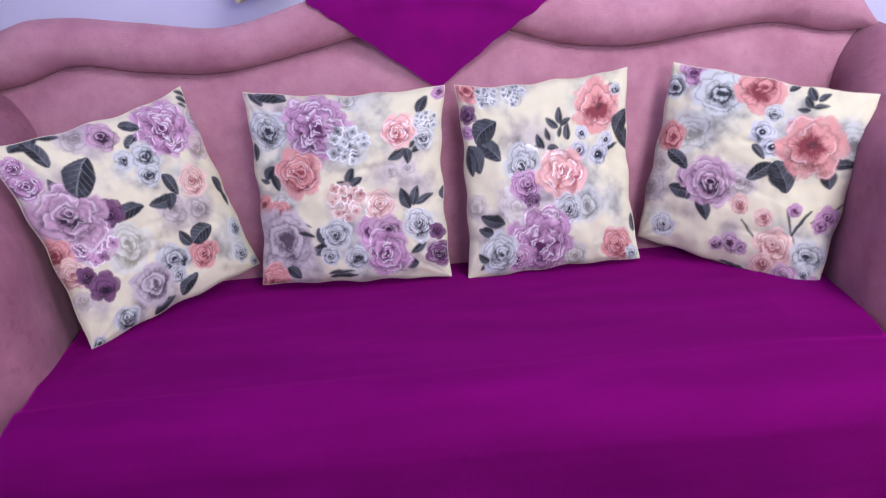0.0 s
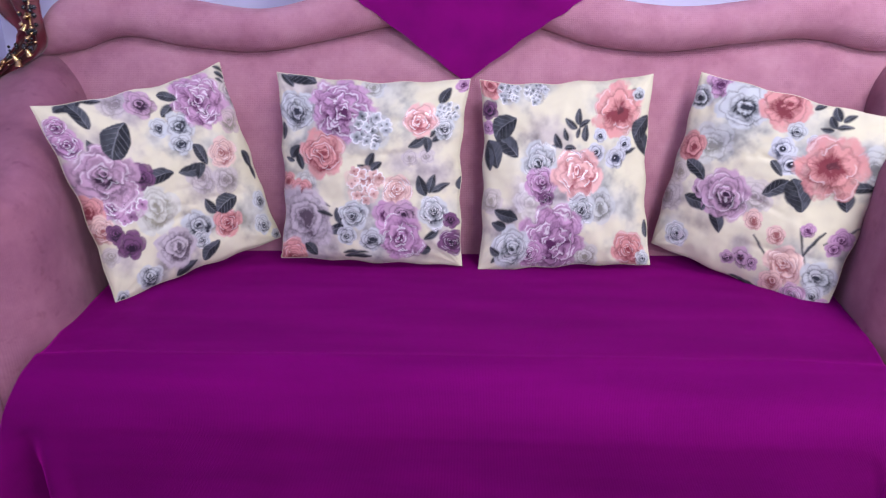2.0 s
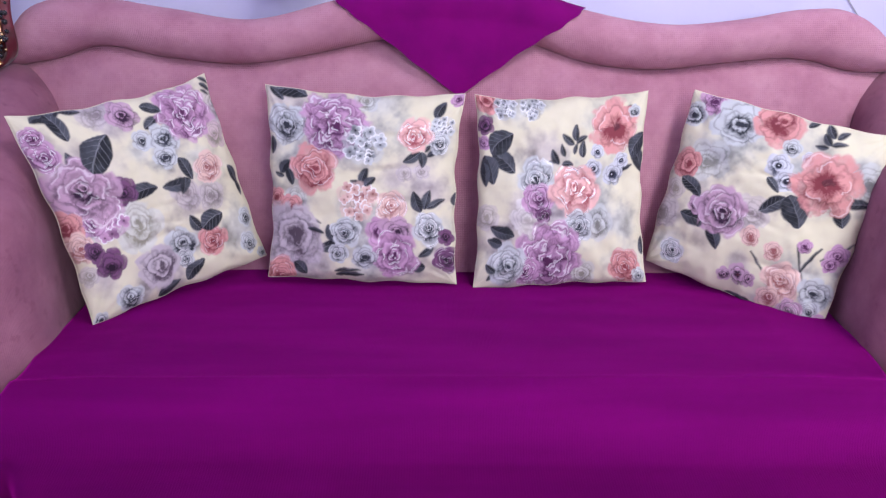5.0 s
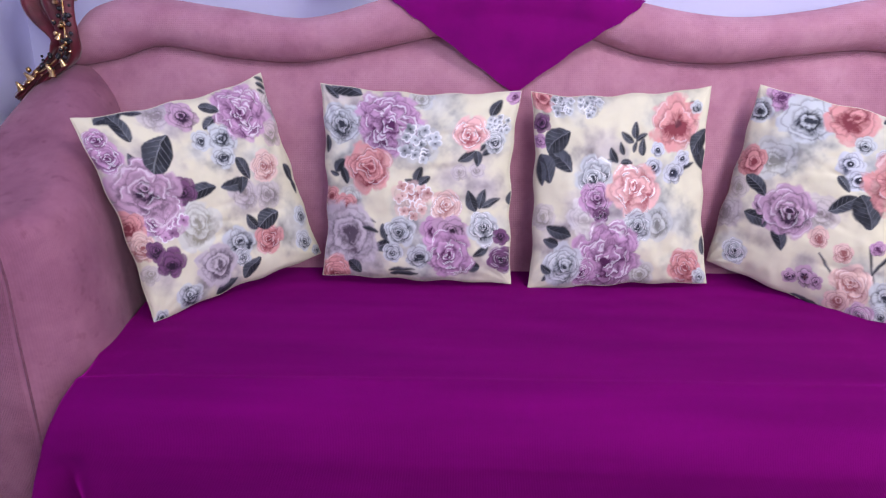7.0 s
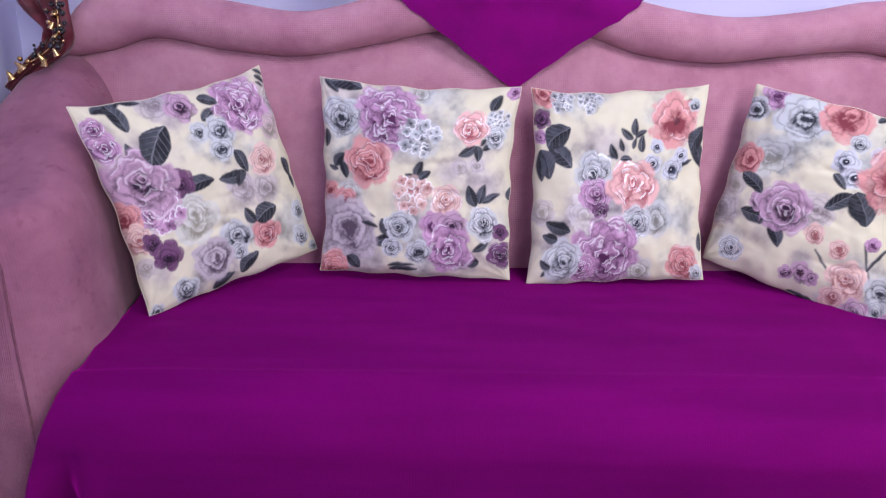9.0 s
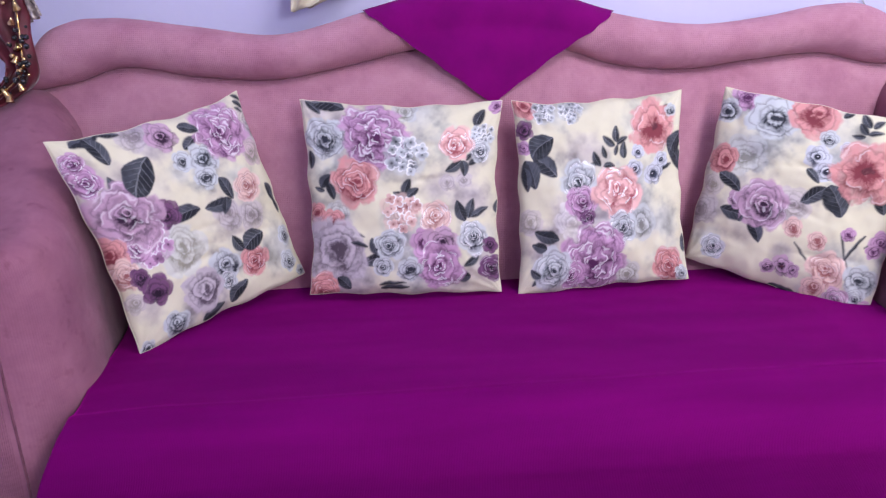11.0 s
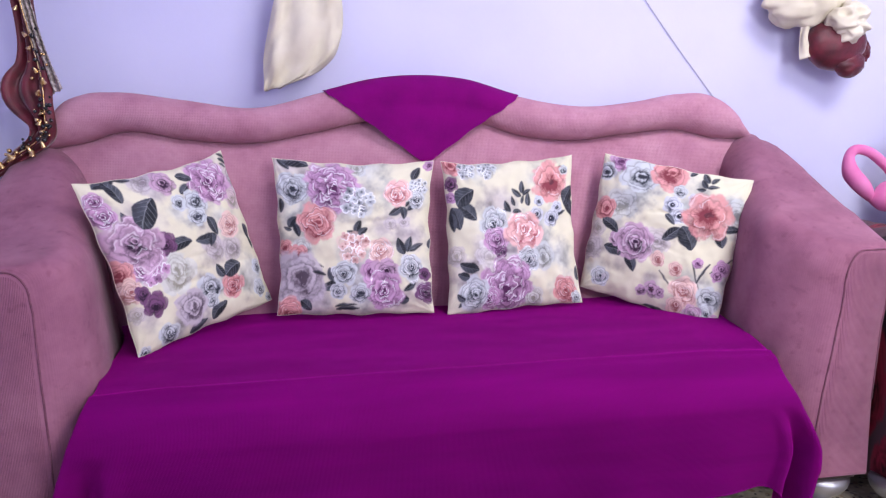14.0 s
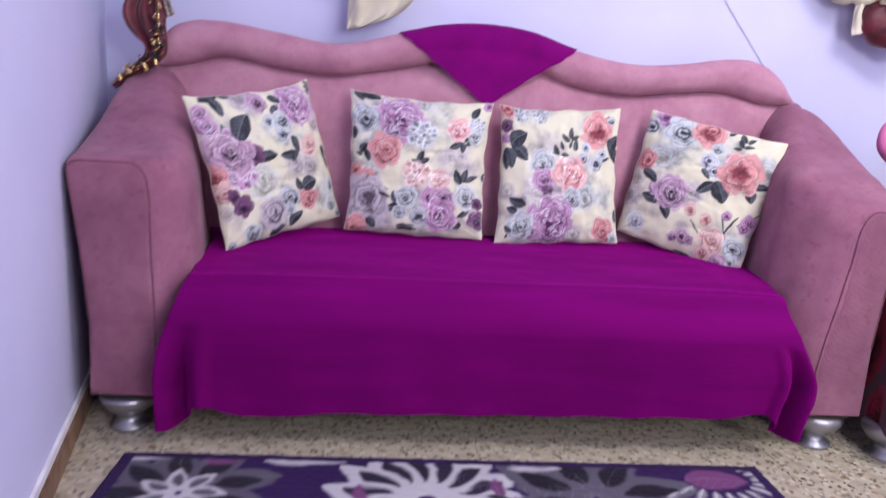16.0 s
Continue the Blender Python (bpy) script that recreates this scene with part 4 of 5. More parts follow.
def cushion(place, corners, pinch, puff, blooms, leaves, seed, label):
    ob = thing("cushion", place, label, "cushion", "floral cushions on the sofa")
    N = 340
    pr = Print(N, N, 100, 100, rgb(219, 214, 190), seed)
    for tone, u, v, size, style in blooms:
        if style > 0 and size > 5:
            pr.cloud("gmauve" if tone in ("lilac", "mauve", "gmauve", "purple") else "gblue", u + pr.rng.uniform(-6, 6), v + pr.rng.uniform(-6, 6), size * 1.35)
    for tone, u, v, size, style in blooms:
        if style == 0:
            pr.cloud(tone, u, v, size * 1.2)
        elif style < 0:
            pr.ghost(tone, u, v, size * 1.1, 0.6)
    for values in leaves:
        pr.blade(*values)
    for tone, u, v, size, style in blooms:
        if style == 4:
            pr.cluster(tone, u, v, size * 1.05)
        elif style > 0:
            pr.bloom(tone, u, v, size * 1.08, style)
    for values in leaves[::3]:
        pr.blade(*values)
    rim = np.linspace(-1, 1, N)
    a, b = np.meshgrid(rim, rim)
    # the grid is packed towards the seam, where the cloth turns
    ca, cb = a, b
    x, y = outline(ca, cb, corners, pinch, seed)
    dome = np.clip((1 - ca**2) * (1 - cb**2), 0, 1) ** 0.46
    rng = np.random.RandomState(seed + 50)
    wrinkle = value_noise((N, N), 5, seed + 2, 3) - 0.5
    crease = np.zeros((N, N))
    for sx in (-1, 1):
        for sy in (-1, 1):
            d = np.hypot(ca - sx, cb - sy)
            ang = np.arctan2(cb - sy, ca - sx)
            crease += np.exp(-((d - 0.32) / 0.24) ** 2) * np.sin(ang * 16 + rng.rand() * 6)
    for k in range(4):
        at, mid, tilt = rng.uniform(-0.6, 0.6), rng.uniform(-0.5, 0.5), rng.uniform(-0.25, 0.25)
        crease -= 3.0 * np.exp(-((cb - at - tilt * ca) / 0.035) ** 2) * np.exp(-((ca - mid) / 0.35) ** 2)
    edge = np.exp(-(1 - np.maximum(np.abs(ca), np.abs(cb))) / 0.10)
    pucker = edge * (np.sin(ca * 31 + seed) * (np.abs(cb) > np.abs(ca)) + np.sin(cb * 29 + seed) * (np.abs(ca) > np.abs(cb)))
    z = puff * dome + (0.020 * wrinkle + 0.0011 * crease + 0.0016 * pucker) * np.clip(dome * 3, 0, 1)
    front = piece("front_panel", np.stack([x, y, z], -1).reshape(-1, 3), grid_faces(N, N), floral_print, ob)
    pr.store(front.data)
    # back panel, plain ground with a few blooms
    M = 60
    rim = np.linspace(-1, 1, M)
    a, b = np.meshgrid(rim, rim)
    x, y = outline(a, b, corners, pinch, seed)
    z = -puff * 0.8 * np.clip((1 - a**2) * (1 - b**2), 0, 1) ** 0.5
    back = piece("back_panel", np.stack([x, y, z], -1).reshape(-1, 3), grid_faces(M, M, flip=True), floral_print, ob)
    pb = Print(M, M, 100, 100, rgb(232, 222, 192), seed + 7)
    for k in range(9):
        pb.bloom(("coral", "lilac", "gblue", "mauve")[k % 4], *pb.rng.uniform(8, 92, 2), 11, 1)
    pb.store(back.data)
    # sewn edge
    loop = []
    for k in range(160):
        t = k / 160 * 4
        side, f = int(t), 2 * (t - int(t)) - 1
        p = ((f, -1), (1, f), (-f, 1), (-1, -f))[side]
        loop.append((*(float(c) for c in outline(np.float64(p[0]), np.float64(p[1]), corners, pinch, seed)), 0.0))
    loop.append(loop[0])
    part("seam", tube(bmesh.new(), loop, [0.0011] * len(loop), 6), cream_cloth, ob, "cream sewn edge")
    return ob


cushion(place_of((-0.645, 1.548, 0.685), (0.294, 0.271, 0.062), (-0.112, 0.016, 0.412)),
        ((-0.206, 0.215), (0.197, 0.221), (0.208, -0.208), (-0.192, -0.215)), (0.09, 0.035, 0.01, 0.05), 0.062,
        BLOOMS_A_UNDER + BLOOMS_A_OVER, LEAVES_A_UNDER + LEAVES_A_OVER, 1, "cream cushion with mauve roses and dark leaves, tilted")
cushion(place_of((-0.210, 1.645, 0.692), (1, 0.0, -0.01), (0.008, 0.075, 0.412)),
        ((-0.214, 0.216), (0.227, 0.203), (0.215, -0.221), (-0.211, -0.211)), (0.06, 0.06, 0.01, 0.06), 0.062,
        BLOOMS_B_UNDER + BLOOMS_B_OVER, LEAVES_B_UNDER + LEAVES_B_OVER, 2, "cream square cushion with lilac peonies and silver foil lines, upright")
cushion(place_of((0.232, 1.648, 0.688), (1, 0.012, 0.012), (0.0, 0.085, 0.412)),
        ((-0.189, 0.206), (0.195, 0.212), (0.196, -0.214), (-0.195, -0.226)), (0.07, 0.07, 0.015, 0.06), 0.062,
        BLOOMS_C_UNDER + BLOOMS_C_OVER, LEAVES_C_UNDER + LEAVES_C_OVER, 3, "cream square cushion with coral and lilac roses, upright")
cushion(place_of((0.650, 1.585, 0.662), (0.336, -0.199, -0.072), (0.013, 0.095, 0.402)),
        ((-0.204, 0.209), (0.206, 0.206), (0.200, -0.214), (-0.186, -0.187)), (0.03, 0.01, 0.0, 0.0), 0.060,
        BLOOMS_D_UNDER + BLOOMS_D_OVER, LEAVES_D_UNDER + LEAVES_D_OVER, 4, "cream cushion with coral blooms, tilted against the sofa arm")

# ---------- hangings on the wall ----------
def ribbon(name, centre, half, twist, mat, parent, thick=0.004, folds=3, depth=0.012, seed=0, label=""):
    """A strip of cloth along centre points: half its width at each, turned by twist degrees, with lengthwise folds."""
    n, w = len(centre), 25
    pts = np.array(centre, float)
    verts = []
    for i in range(n):
        ahead = pts[min(i + 1, n - 1)] - pts[max(i - 1, 0)]
        ahead /= np.linalg.norm(ahead)
        out = np.array([0.0, -1.0, 0.0])
        out -= ahead * out.dot(ahead)
        out /= np.linalg.norm(out)
        side = np.cross(out, ahead)
        a = radians(twist[i])
        across, normal = side * math.cos(a) + out * math.sin(a), out * math.cos(a) - side * math.sin(a)
        for k in range(w):
            u = 2 * k / (w - 1) - 1
            verts.append(pts[i] + across * half[i] * u + normal * depth * math.sin(u * math.pi * folds + seed + 0.6 * i / n * 4))
    ob = piece(name, verts, grid_faces(n, w), mat, parent, label)
    m = ob.modifiers.new("thickness", "SOLIDIFY")
    m.thickness, m.offset = thick, 0
    return ob


def smooth_path(keys, n):
    """Points along a curve through keys."""
    keys = np.array(keys, float)
    t = np.linspace(0, len(keys) - 1, n)
    return np.stack([curve_at([(k, v) for k, v in enumerate(keys[:, j])])(t) for j in range(keys.shape[1])], -1)


# burgundy scarf with gold bells in the corner over the left arm
scarf = thing("scarf", pose(0, 0, 0), "burgundy scarf with gold bell trim hanging over the sofa arm", "scarf")
keys = ((-1.11, 1.80, 1.62, 0.035, 20), (-1.07, 1.80, 1.42, 0.036, 15), (-1.05, 1.79, 1.27, 0.030, 20), (-1.04, 1.77, 1.17, 0.040, 10), (-1.045, 1.74, 1.095, 0.064, 0),
        (-1.01, 1.72, 1.01, 0.034, 20), (-1.02, 1.715, 0.965, 0.028, -25), (-1.075, 1.705, 0.922, 0.018, -40), (-1.128, 1.695, 0.875, 0.008, -40))
line = smooth_path(keys, 60)
ribbon("cloth", line[:, :3], line[:, 3], line[:, 4], burgundy, scarf, 0.004, 2.5, 0.012, 1.0)
line2 = smooth_path(((-1.10, 1.785, 1.62, 0.012, 0), (-1.06, 1.78, 1.42, 0.011, 0), (-1.025, 1.765, 1.26, 0.012, 0), (-0.995, 1.75, 1.16, 0.016, 20), (-0.972, 1.735, 1.09, 0.018, 10)), 40)
ribbon("lace", line2[:, :3], line2[:, 3], line2[:, 4], grey_lace, scarf, 0.003, 2.0, 0.005, 0.5, "grey metallic lace edging")
rng = random.Random(5)
trim = smooth_path(((-1.085, 1.76, 1.50), (-1.045, 1.755, 1.30), (-1.02, 1.735, 1.20), (-1.0, 1.715, 1.12), (-0.995, 1.70, 1.04), (-0.998, 1.69, 0.985), (-1.03, 1.685, 0.95), (-1.085, 1.675, 0.915)), 46)
trim_cord = part("trim", tube(bmesh.new(), trim, [0.0022] * len(trim), 8), gold, scarf, "gold cord trim")
bell = ((0.0125, 0.0), (0.011, 0.003), (0.008, 0.012), (0.0055, 0.02), (0.0025, 0.026))
for k in range(3, 46, 3):
    x, y, z = trim[k]
    m = pose(x + rng.uniform(-0.012, 0.012), y - 0.010 - rng.uniform(0, 0.006), z - 0.022 + rng.uniform(-0.012, 0.012), rng.uniform(-35, 35), rng.uniform(-40, 40), 0)
    bm = lathe(bmesh.new(), bell, 12)
    bmesh.ops.transform(bm, matrix=m @ Matrix.Scale(rng.uniform(0.5, 0.8), 4), verts=bm.verts)
    part("bell", bm, gold, trim_cord, "gold bell")
for k in range(60):
    x, y, z = trim[rng.randrange(8, 46)]
    bm = bmesh.new()
    bmesh.ops.create_icosphere(bm, subdivisions=1, radius=rng.uniform(0.003, 0.007), matrix=Matrix.Translation((x + rng.uniform(-0.022, 0.022), y - 0.006, z + rng.uniform(-0.014, 0.014))))
    part("bead", bm, gold if k % 3 == 0 else black_bead, trim_cord)

# cream cloth tail hanging on the wall behind the sofa
tail = thing("wall_hanging", pose(0, 0, 0), "folded cream satin cloth hanging on the lavender wall", "wall hanging")
left = curve_at(((1.10, -0.452), (1.2, -0.450), (1.32, -0.420), (1.45, -0.385), (1.6, -0.36)))
right = curve_at(((1.10, -0.385), (1.13, -0.315), (1.18, -0.255), (1.24, -0.226), (1.34, -0.215), (1.45, -0.235), (1.6, -0.29)))
TR, TC = 70, 40
verts = []
for i in range(TR):
    z = 1.10 + 0.5 * i / (TR - 1)
    for k in range(TC):
        a = 2 * math.pi * k / TC
        xl, xr = float(left(z)), float(right(z))
        mid, hw = (xl + xr) / 2, (xr - xl) / 2
        c, s = math.cos(a), math.sin(a)
        belly = 0.012 + 0.045 * math.sin(min(1.0, (z - 1.10) / 0.28) * math.pi / 2)
        fold = 0.009 * math.sin(9 * c + 16 * (z - 1.1) + 2.0) + 0.007 * math.sin(30 * (z - 1.1) - 5 * c) + 0.004 * math.sin(17 * c - 50 * z)
        lower = 0.03 * (c + 1) * max(0.0, 1 - (z - 1.10) / 0.1)
        verts.append((mid + hw * math.copysign(abs(c) ** 0.8, c), 1.905 - 0.02 - belly * math.copysign(abs(s) ** 0.7, s) + (fold if s > 0 else 0), z + 0.25 * lower - 0.004 * math.sin(6 * c)))
faces = [tuple(f) for f in grid_faces(TR, TC, wrap=True)] + [tuple(range(TC))[::-1], tuple(range((TR - 1) * TC, TR * TC))]
piece("cloth", verts, faces, cream_cloth, tail)
part("hook", tube(bmesh.new(), ((-0.325, 1.975, 1.62), (-0.325, 1.93, 1.62), (-0.325, 1.89, 1.6), (-0.325, 1.885, 1.58)), (0.006,) * 4), silver, tail, "small metal hook")

# cream and burgundy cloth flower on the wall
bunch = thing("cloth_flower", pose(1.30, 1.87, 1.22), "cream and burgundy cloth rose pinned to the wall", "wall decoration")


def cup(rx, rz, deep, wave, seed, n=40, rows=22, lean=0.0):
    """A gathered cloth cup, open towards the room, with a wavy rim."""
    out = []
    for i in range(rows):
        t = i / (rows - 1)
        for k in range(n):
            a = 2 * math.pi * k / n
            r = math.sin(t * math.pi * 0.55) ** 0.8 * (1 + wave * t * math.sin(5 * a + seed) + 0.5 * wave * t * math.sin(9 * a + 2 * seed))
            out.append((rx * r * math.cos(a), -deep * (t ** 1.4) + lean * r * math.sin(a), rz * r * math.sin(a) + 0.1 * rz * t * math.sin(3 * a + seed)))
    return out, [tuple(f) for f in grid_faces(rows, n, wrap=True)]


def cloth_cup(name, at, rx, rz, deep, wave, seed, mat, label="", lean=0.0):
    v, f = cup(rx, rz, deep, wave, seed, lean=lean)
    ob = piece(name, [(x + at[0], y + at[1], z + at[2]) for x, y, z in v], f, mat, bunch, label)
    m = ob.modifiers.new("thickness", "SOLIDIFY")
    m.thickness = 0.006
    return ob


def puff_ball(name, at, r, seed, mat, parent, stretch=(1, 1, 1), fold=0.12):
    """A bundle of cloth: a round body with deep soft folds."""
    bm = bmesh.new()
    bmesh.ops.create_icosphere(bm, subdivisions=5, radius=1.0)
    for v in bm.verts:
        p = v.co.copy()
        q = Vector((p.x * 1.8 + seed, p.y * 1.8, p.z * 3.0))
        d = 1 + fold * math.sin(4.5 * noise.noise(q * 0.8) + 3 * p.z) + 0.3 * fold * noise.noise(p * 4 + Vector((seed, 0, 0)))
        v.co = Vector((p.x * stretch[0], p.y * stretch[1], p.z * stretch[2])) * (r * d) + Vector(at)
    return part(name, bm, mat, parent)


puff_ball("gathered_cloth", (-0.03, 0.02, 0.155), 0.115, 3, cream_cloth, bunch, (1.25, 0.62, 0.8), 0.09)
puff_ball("rose_heart", (0.085, -0.035, 0.075), 0.062, 8, cream_cloth, bunch, (1.05, 0.8, 0.95), 0.16)
puff_ball("burgundy_cloth", (0.075, 0.01, 0.015), 0.098, 5, burgundy, bunch, (1.05, 0.6, 0.85), 0.025)
puff_ball("burgundy_tip", (0.115, -0.01, -0.05), 0.052, 6, burgundy, bunch, (1.0, 0.6, 0.85), 0.03)
puff_ball("petal", (0.165, 0.01, -0.01), 0.032, 9, burgundy, bunch, (1.0, 0.5, 1.2), 0.2)
strip = smooth_path(((-0.035, 0.0, 0.09, 0.014, 10), (-0.045, 0.0, 0.03, 0.012, 40), (-0.03, 0.0, -0.03, 0.022, 0)), 20)
ribbon("streamer", strip[:, :3], strip[:, 3], strip[:, 4], cream_cloth, bunch, 0.003, 1.0, 0.005)
part("pin", tube(bmesh.new(), ((0.02, 0.10, 0.10), (0.02, 0.06, 0.10), (0.02, 0.03, 0.10)), (0.006,) * 3), silver, bunch)

# cable running down the wall behind the sofa
wire = smooth_path(((0.513, WALL_Y - 0.004, 1.80), (0.633, WALL_Y - 0.004, 1.56), (0.768, WALL_Y - 0.004, 1.37), (0.873, WALL_Y - 0.004, 1.235), (0.988, WALL_Y - 0.004, 1.095), (1.063, WALL_Y - 0.005, 1.0), (1.15, WALL_Y - 0.006, 0.90), (1.26, WALL_Y - 0.005, 0.80), (1.30, WALL_Y - 0.004, 0.4), (1.30, WALL_Y - 0.004, 0.0)), 90)
tagged(part("cable", tube(bmesh.new(), wire, [0.0013] * 90, 8), wire_grey), "thin grey cable running down the lavender wall", "cable")

# ---------- armchair beside the sofa, under a floral cover ----------
chair = thing("armchair", pose(1.125, 1.10, 0, 0, 0, -6), "armchair under a dark red floral cover on silver feet", "armchair")
CR, CC = 120, 200


def cover_cloth(name, verts, rows, cols, seed, flip=False):
    ob = piece(name, verts, grid_faces(rows, cols, flip=flip), cover_print, chair, "dark red floral cover cloth")
    p = Print(rows, cols, 100 * cols / rows, 100, rgb(88, 64, 74), seed)
    for k in range(10):
        p.cloud("gmauve", p.rng.uniform(0, 100 * cols / rows), p.rng.uniform(0, 100), p.rng.uniform(8, 16))
    for k in range(26):
        p.leaf(p.rng.uniform(0, 100 * cols / rows), p.rng.uniform(0, 100), p.rng.uniform(4, 7), p.rng.uniform(0, 360), rgb(24, 20, 30), rgb(60, 50, 62), 0.0)
    for k in range(30):
        p.bloom(("red", "red", "purple", "red")[k % 4], p.rng.uniform(0, 100 * cols / rows), p.rng.uniform(0, 100), p.rng.uniform(6, 12), 1)
    p.store(ob.data)
    return ob


def drape(t):
    """Over the chair's arm, from the floor side up and across: x, z at t in 0..1."""
    keys_x = curve_at(((0, -0.075), (0.2, -0.05), (0.42, -0.02), (0.5, 0.03), (0.6, 0.12), (0.68, 0.17), (0.8, 0.19), (1, 0.2)))
    keys_z = curve_at(((0, 0.085), (0.2, 0.30), (0.42, 0.60), (0.5, 0.665), (0.6, 0.69), (0.68, 0.66), (0.8, 0.55), (1, 0.42)))
    return float(keys_x(t)), float(keys_z(t))


wav = value_noise((CR, CC), 8, 31, 3) - 0.5
verts = []
for i in range(CR):
    for k in range(CC):
        y = -0.02 + 0.72 * k / (CC - 1)
        x, z = drape(i / (CR - 1))
        hem = (1 - i / (CR - 1)) ** 3
        verts.append((x + 0.02 * wav[i, k] - 0.008 * hem * math.sin(k * 0.16), y, z + 0.012 * hem * math.sin(k * 0.09)))
side = cover_cloth("cover_side", verts, CR, CC, 61)
verts = []
for i in range(CR):
    for k in range(CC // 2):
        u = k / (CC // 2 - 1)
        t = i / (CR - 1)
        x, z = drape(t * 0.60)
        verts.append((x + (0.19 - x) * u, -0.022 - 0.012 * math.sin(u * 11) * (1 - t) + 0.01 * wav[i, k], z))
cover_cloth("cover_front", verts, CR, CC // 2, 62, True)
verts = []
for i in range(40):
    for k in range(100):
        verts.append((0.19 + 0.62 * k / 99, -0.02 + 0.72 * max(0, i - 12) / 27, 0.10 + 0.32 * min(1, i / 12) + 0.012 * wav[i, k]))
cover_cloth("cover_seat", verts, 40, 100, 63, True)
verts = []
for i in range(40):
    for k in range(100):
        verts.append((0.36 + 0.60 * k / 99, 0.62 + 0.10 * i / 39 + 0.03 * wav[i, k], 0.40 + 0.56 * i / 39 - 0.05 * (abs(k - 50) / 50) ** 2))
cover_cloth("cover_back", verts, 40, 100, 64, True)
part("frame", slab(bmesh.new(), -0.03, 0.96, 0.02, 0.66, 0.10, 0.38, 0.02), underside, chair, "dark chair frame under the cover")
for fx, fy in ((-0.025, 0.07), (0.93, 0.05), (0.03, 0.62), (0.93, 0.62)):
    part("leg", lathe(bmesh.new(), FOOT, 32, (fx, fy, 0)), silver, chair, "turned silver foot")

# pink twisted balloon lying on the chair's arm
balloon = thing("balloon", pose(1.262, 1.60, 0.79), "pink twisted modelling balloon leaning on the armchair", "balloon")
loop = smooth_path(((0.055, 0, -0.035, 0.014), (0.02, -0.005, 0.0, 0.024), (-0.015, 0, 0.04, 0.024), (-0.025, 0, 0.085, 0.015), (-0.005, 0, 0.108, 0.0145), (0.04, 0, 0.10, 0.0145), (0.09, 0, 0.065, 0.0145), (0.125, 0, 0.03, 0.0145), (0.15, 0, 0.0, 0.012)), 60)
part("loop", tube(bmesh.new(), loop[:, :3], loop[:, 3], 20), balloon_pink, balloon)
bulb = smooth_path(((0.05, 0, -0.04, 0.010), (0.075, -0.01, -0.038, 0.036), (0.11, -0.015, -0.03, 0.048), (0.15, -0.015, -0.025, 0.044), (0.19, -0.01, -0.03, 0.02), (0.205, 0, -0.04, 0.008)), 40)
part("bulb", tube(bmesh.new(), bulb[:, :3], bulb[:, 3], 20), balloon_pink, balloon)

# ---------- rug ----------
RX0, RX1, RY0, RY1 = -0.90, 0.69, 0.56, 1.085
rug = thing("rug", pose(0, 0, 0), "dark purple rug with white, grey and mauve flowers", "rug")
RR, RC = 176, 530
p = Print(RR, RC, 159, 52.5, rgb(44, 18, 72), 90)


def petal_flower(cu, cv, length, count, half, colour, inner, spread=360, start=0):
    for j in range(count):
        a = start + spread * j / count
        for scale, tone in ((1.0, colour), (0.55, inner)):
            r = radians(a)
            p.leaf(cu + math.cos(r) * length * 0.62, cv + math.sin(r) * length * 0.62, half * scale, a, tone, tone, 0.0)


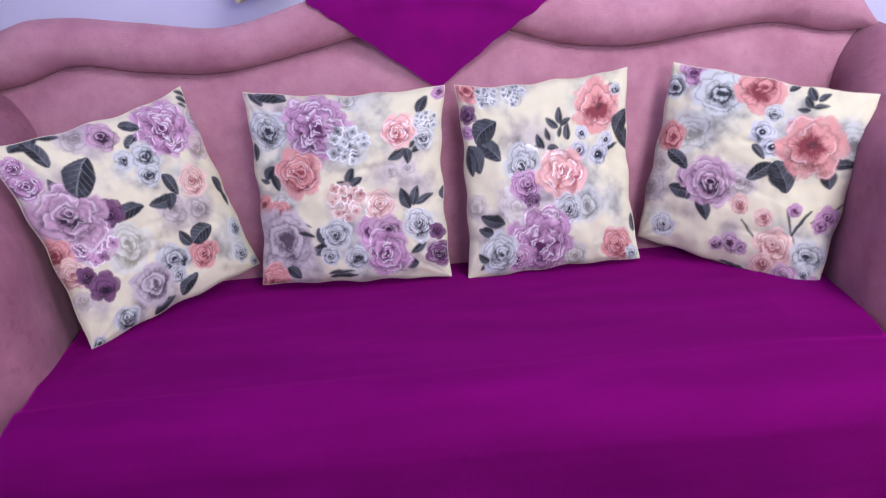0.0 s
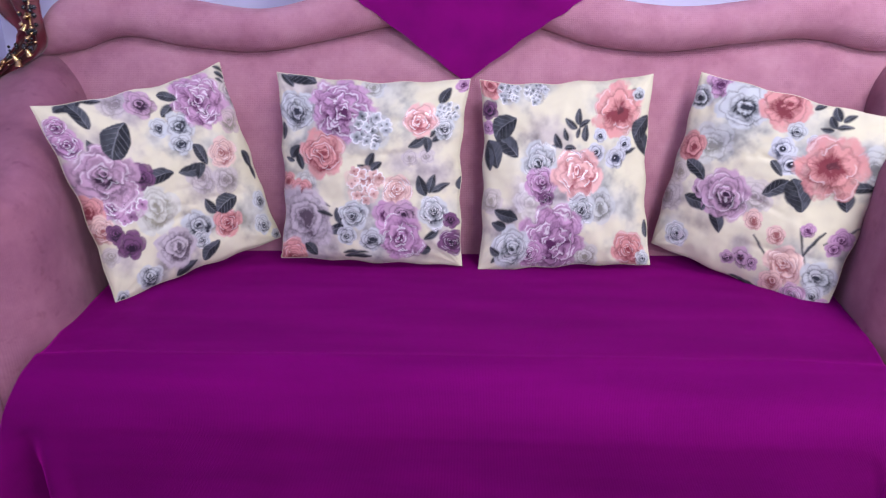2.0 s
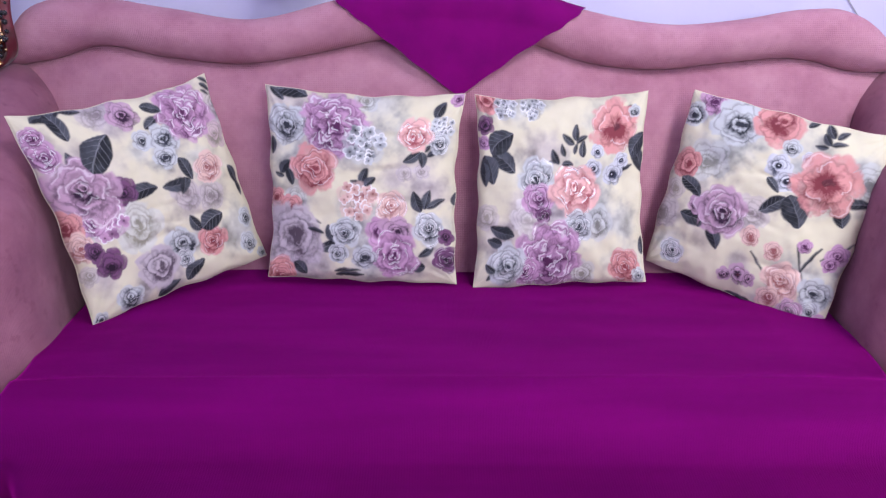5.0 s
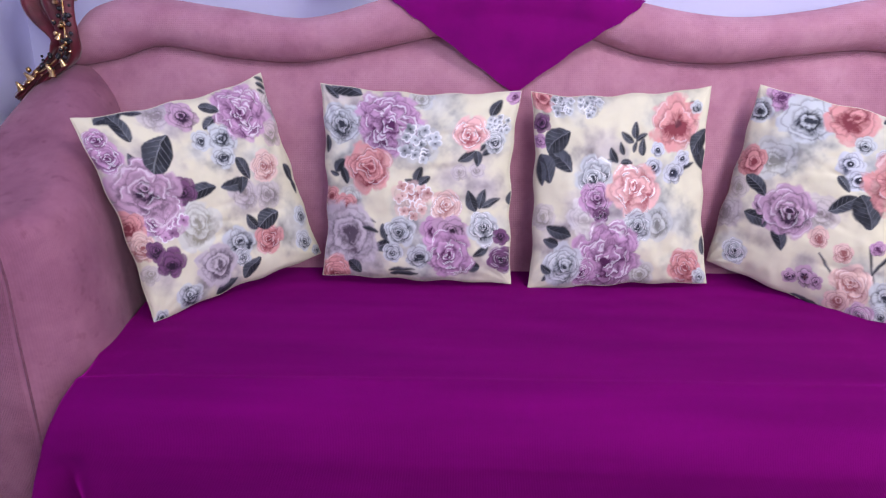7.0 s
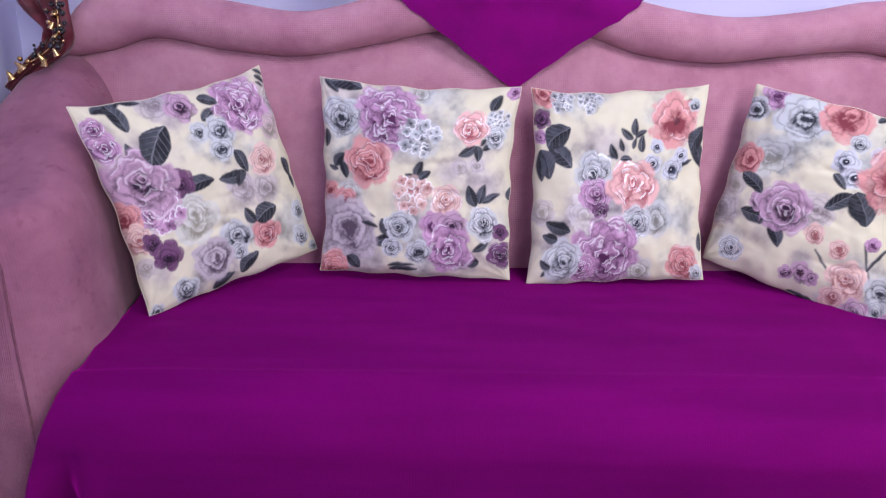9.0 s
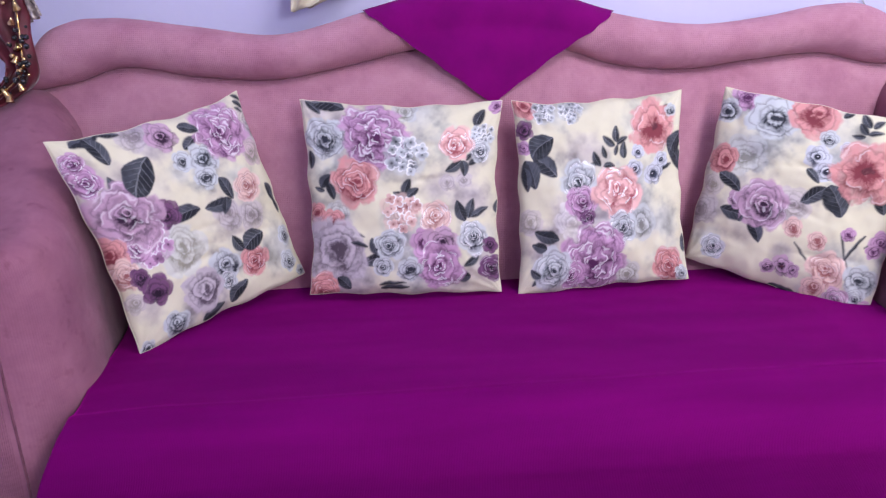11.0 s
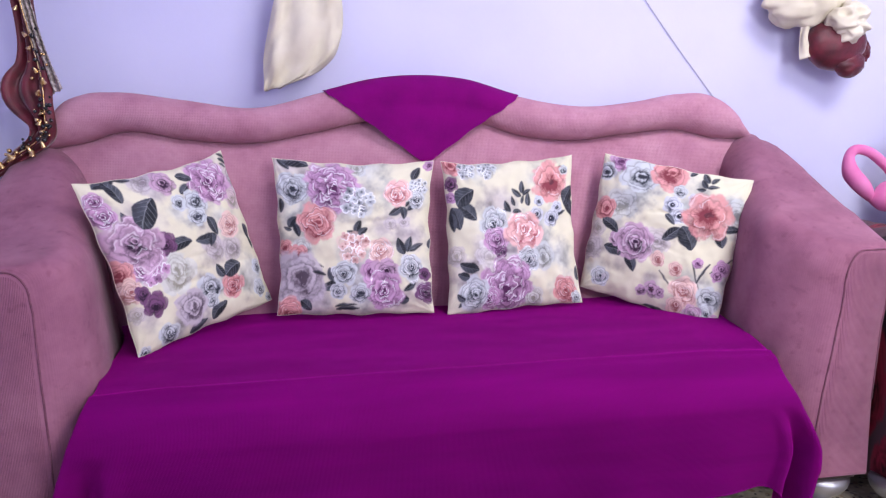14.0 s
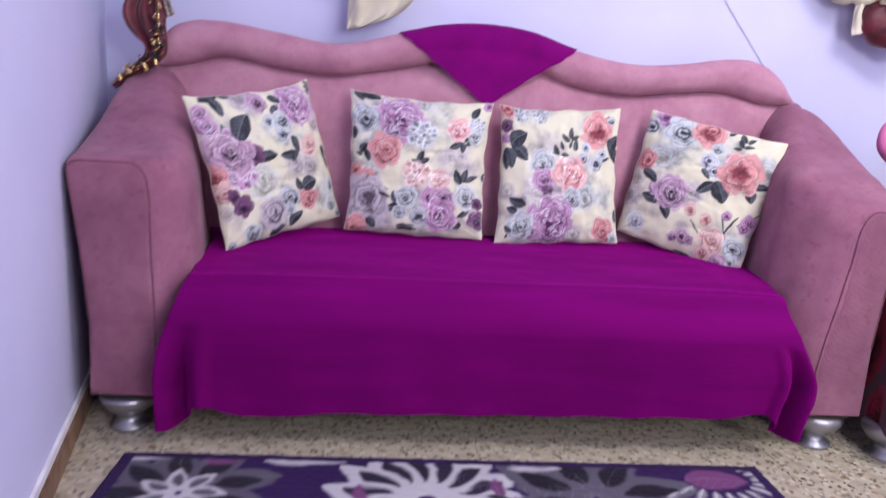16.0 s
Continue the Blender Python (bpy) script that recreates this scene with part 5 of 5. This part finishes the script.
WHITE, GREY, PLUM, DEEP = rgb(184, 180, 186), rgb(88, 84, 98), rgb(112, 62, 108), rgb(38, 30, 52)
for row in range(2):
    v0 = 37 - 42 * row
    petal_flower(73, v0 - 4, 22, 15, 11.5, WHITE, DEEP)
    petal_flower(18, v0 - 3, 20, 9, 11, GREY, rgb(34, 30, 44), 360, 20)
    petal_flower(18, v0 - 3, 9, 7, 5, WHITE, GREY)
    petal_flower(113, v0 - 2, 22, 8, 13, GREY, rgb(28, 22, 38), 360, 12)
    p.leaf(145, v0 + 7, 8, 0, PLUM, PLUM, 0.0, 0.62)
    for j in range(11):
        a = 180 + 36 + 18 * j
        for reach, size in ((12, 3.2), (17, 2.4)):
            p.leaf(145 + reach * math.cos(radians(a)), v0 + 8 + 0.8 * reach * math.sin(radians(a)), size, a, WHITE, GREY, 0.0, 0.3)
    for u, v, half in ((6, 12, 6), (44, 12, 10), (100, 11, 7)):
        p.leaf(u, v0 + v, half, 2, WHITE, GREY, 0.0, 0.26)
    for u, v in ((24, 11), (90, 2), (94, -6), (58, -2)):
        p.leaf(u, v0 + v, 4, 100 if v < 5 else 0, PLUM, PLUM, 0.0, 0.4)
border = np.minimum(np.minimum(p.u, 159 - p.u), np.minimum(p.v, 52.5 - p.v))
p.mix(ease(3.4, 2.8, border), rgb(42, 17, 68))
p.foil[:] = 0
gx, gy = np.meshgrid(np.linspace(RX0, RX1, RC), np.linspace(RY0, RY1, RR))
pile = 0.011 + 0.0035 * (value_noise((RR, RC), 90, 5, 2) - 0.5) + 0.0015 * (p.tint.mean(-1) > 0.2) - 0.004 * ease(1.2, 0.0, border)
top = piece("woven_top", np.stack([gx, gy, pile], -1).reshape(-1, 3), grid_faces(RR, RC), rug_print, rug)
p.store(top.data)
part("backing", slab(bmesh.new(), RX0 + 0.001, RX1 - 0.001, RY0 + 0.001, RY1 - 0.001, 0.0005, 0.0055), underside, rug, "dark woven backing")

# ---------- floor tiles ----------
STEP = 0.4
tile_mesh = None
for i in range(11):
    for j in range(11):
        x0, y0 = -1.60 + i * STEP - 0.03, 2.05 - (j + 1) * STEP
        if tile_mesh is None:
            bm = slab(bmesh.new(), 0.0004, STEP - 0.0004, 0.0004, STEP - 0.0004, -0.012, 0.0, 0.0006, 1)
            tile = part("floor_tile", bm, terrazzo, floor, "", False)
            tile_mesh = tile.data
        else:
            tile = new("floor_tile", tile_mesh)
            tile.parent = floor
        tile.location = (x0, y0, 0)
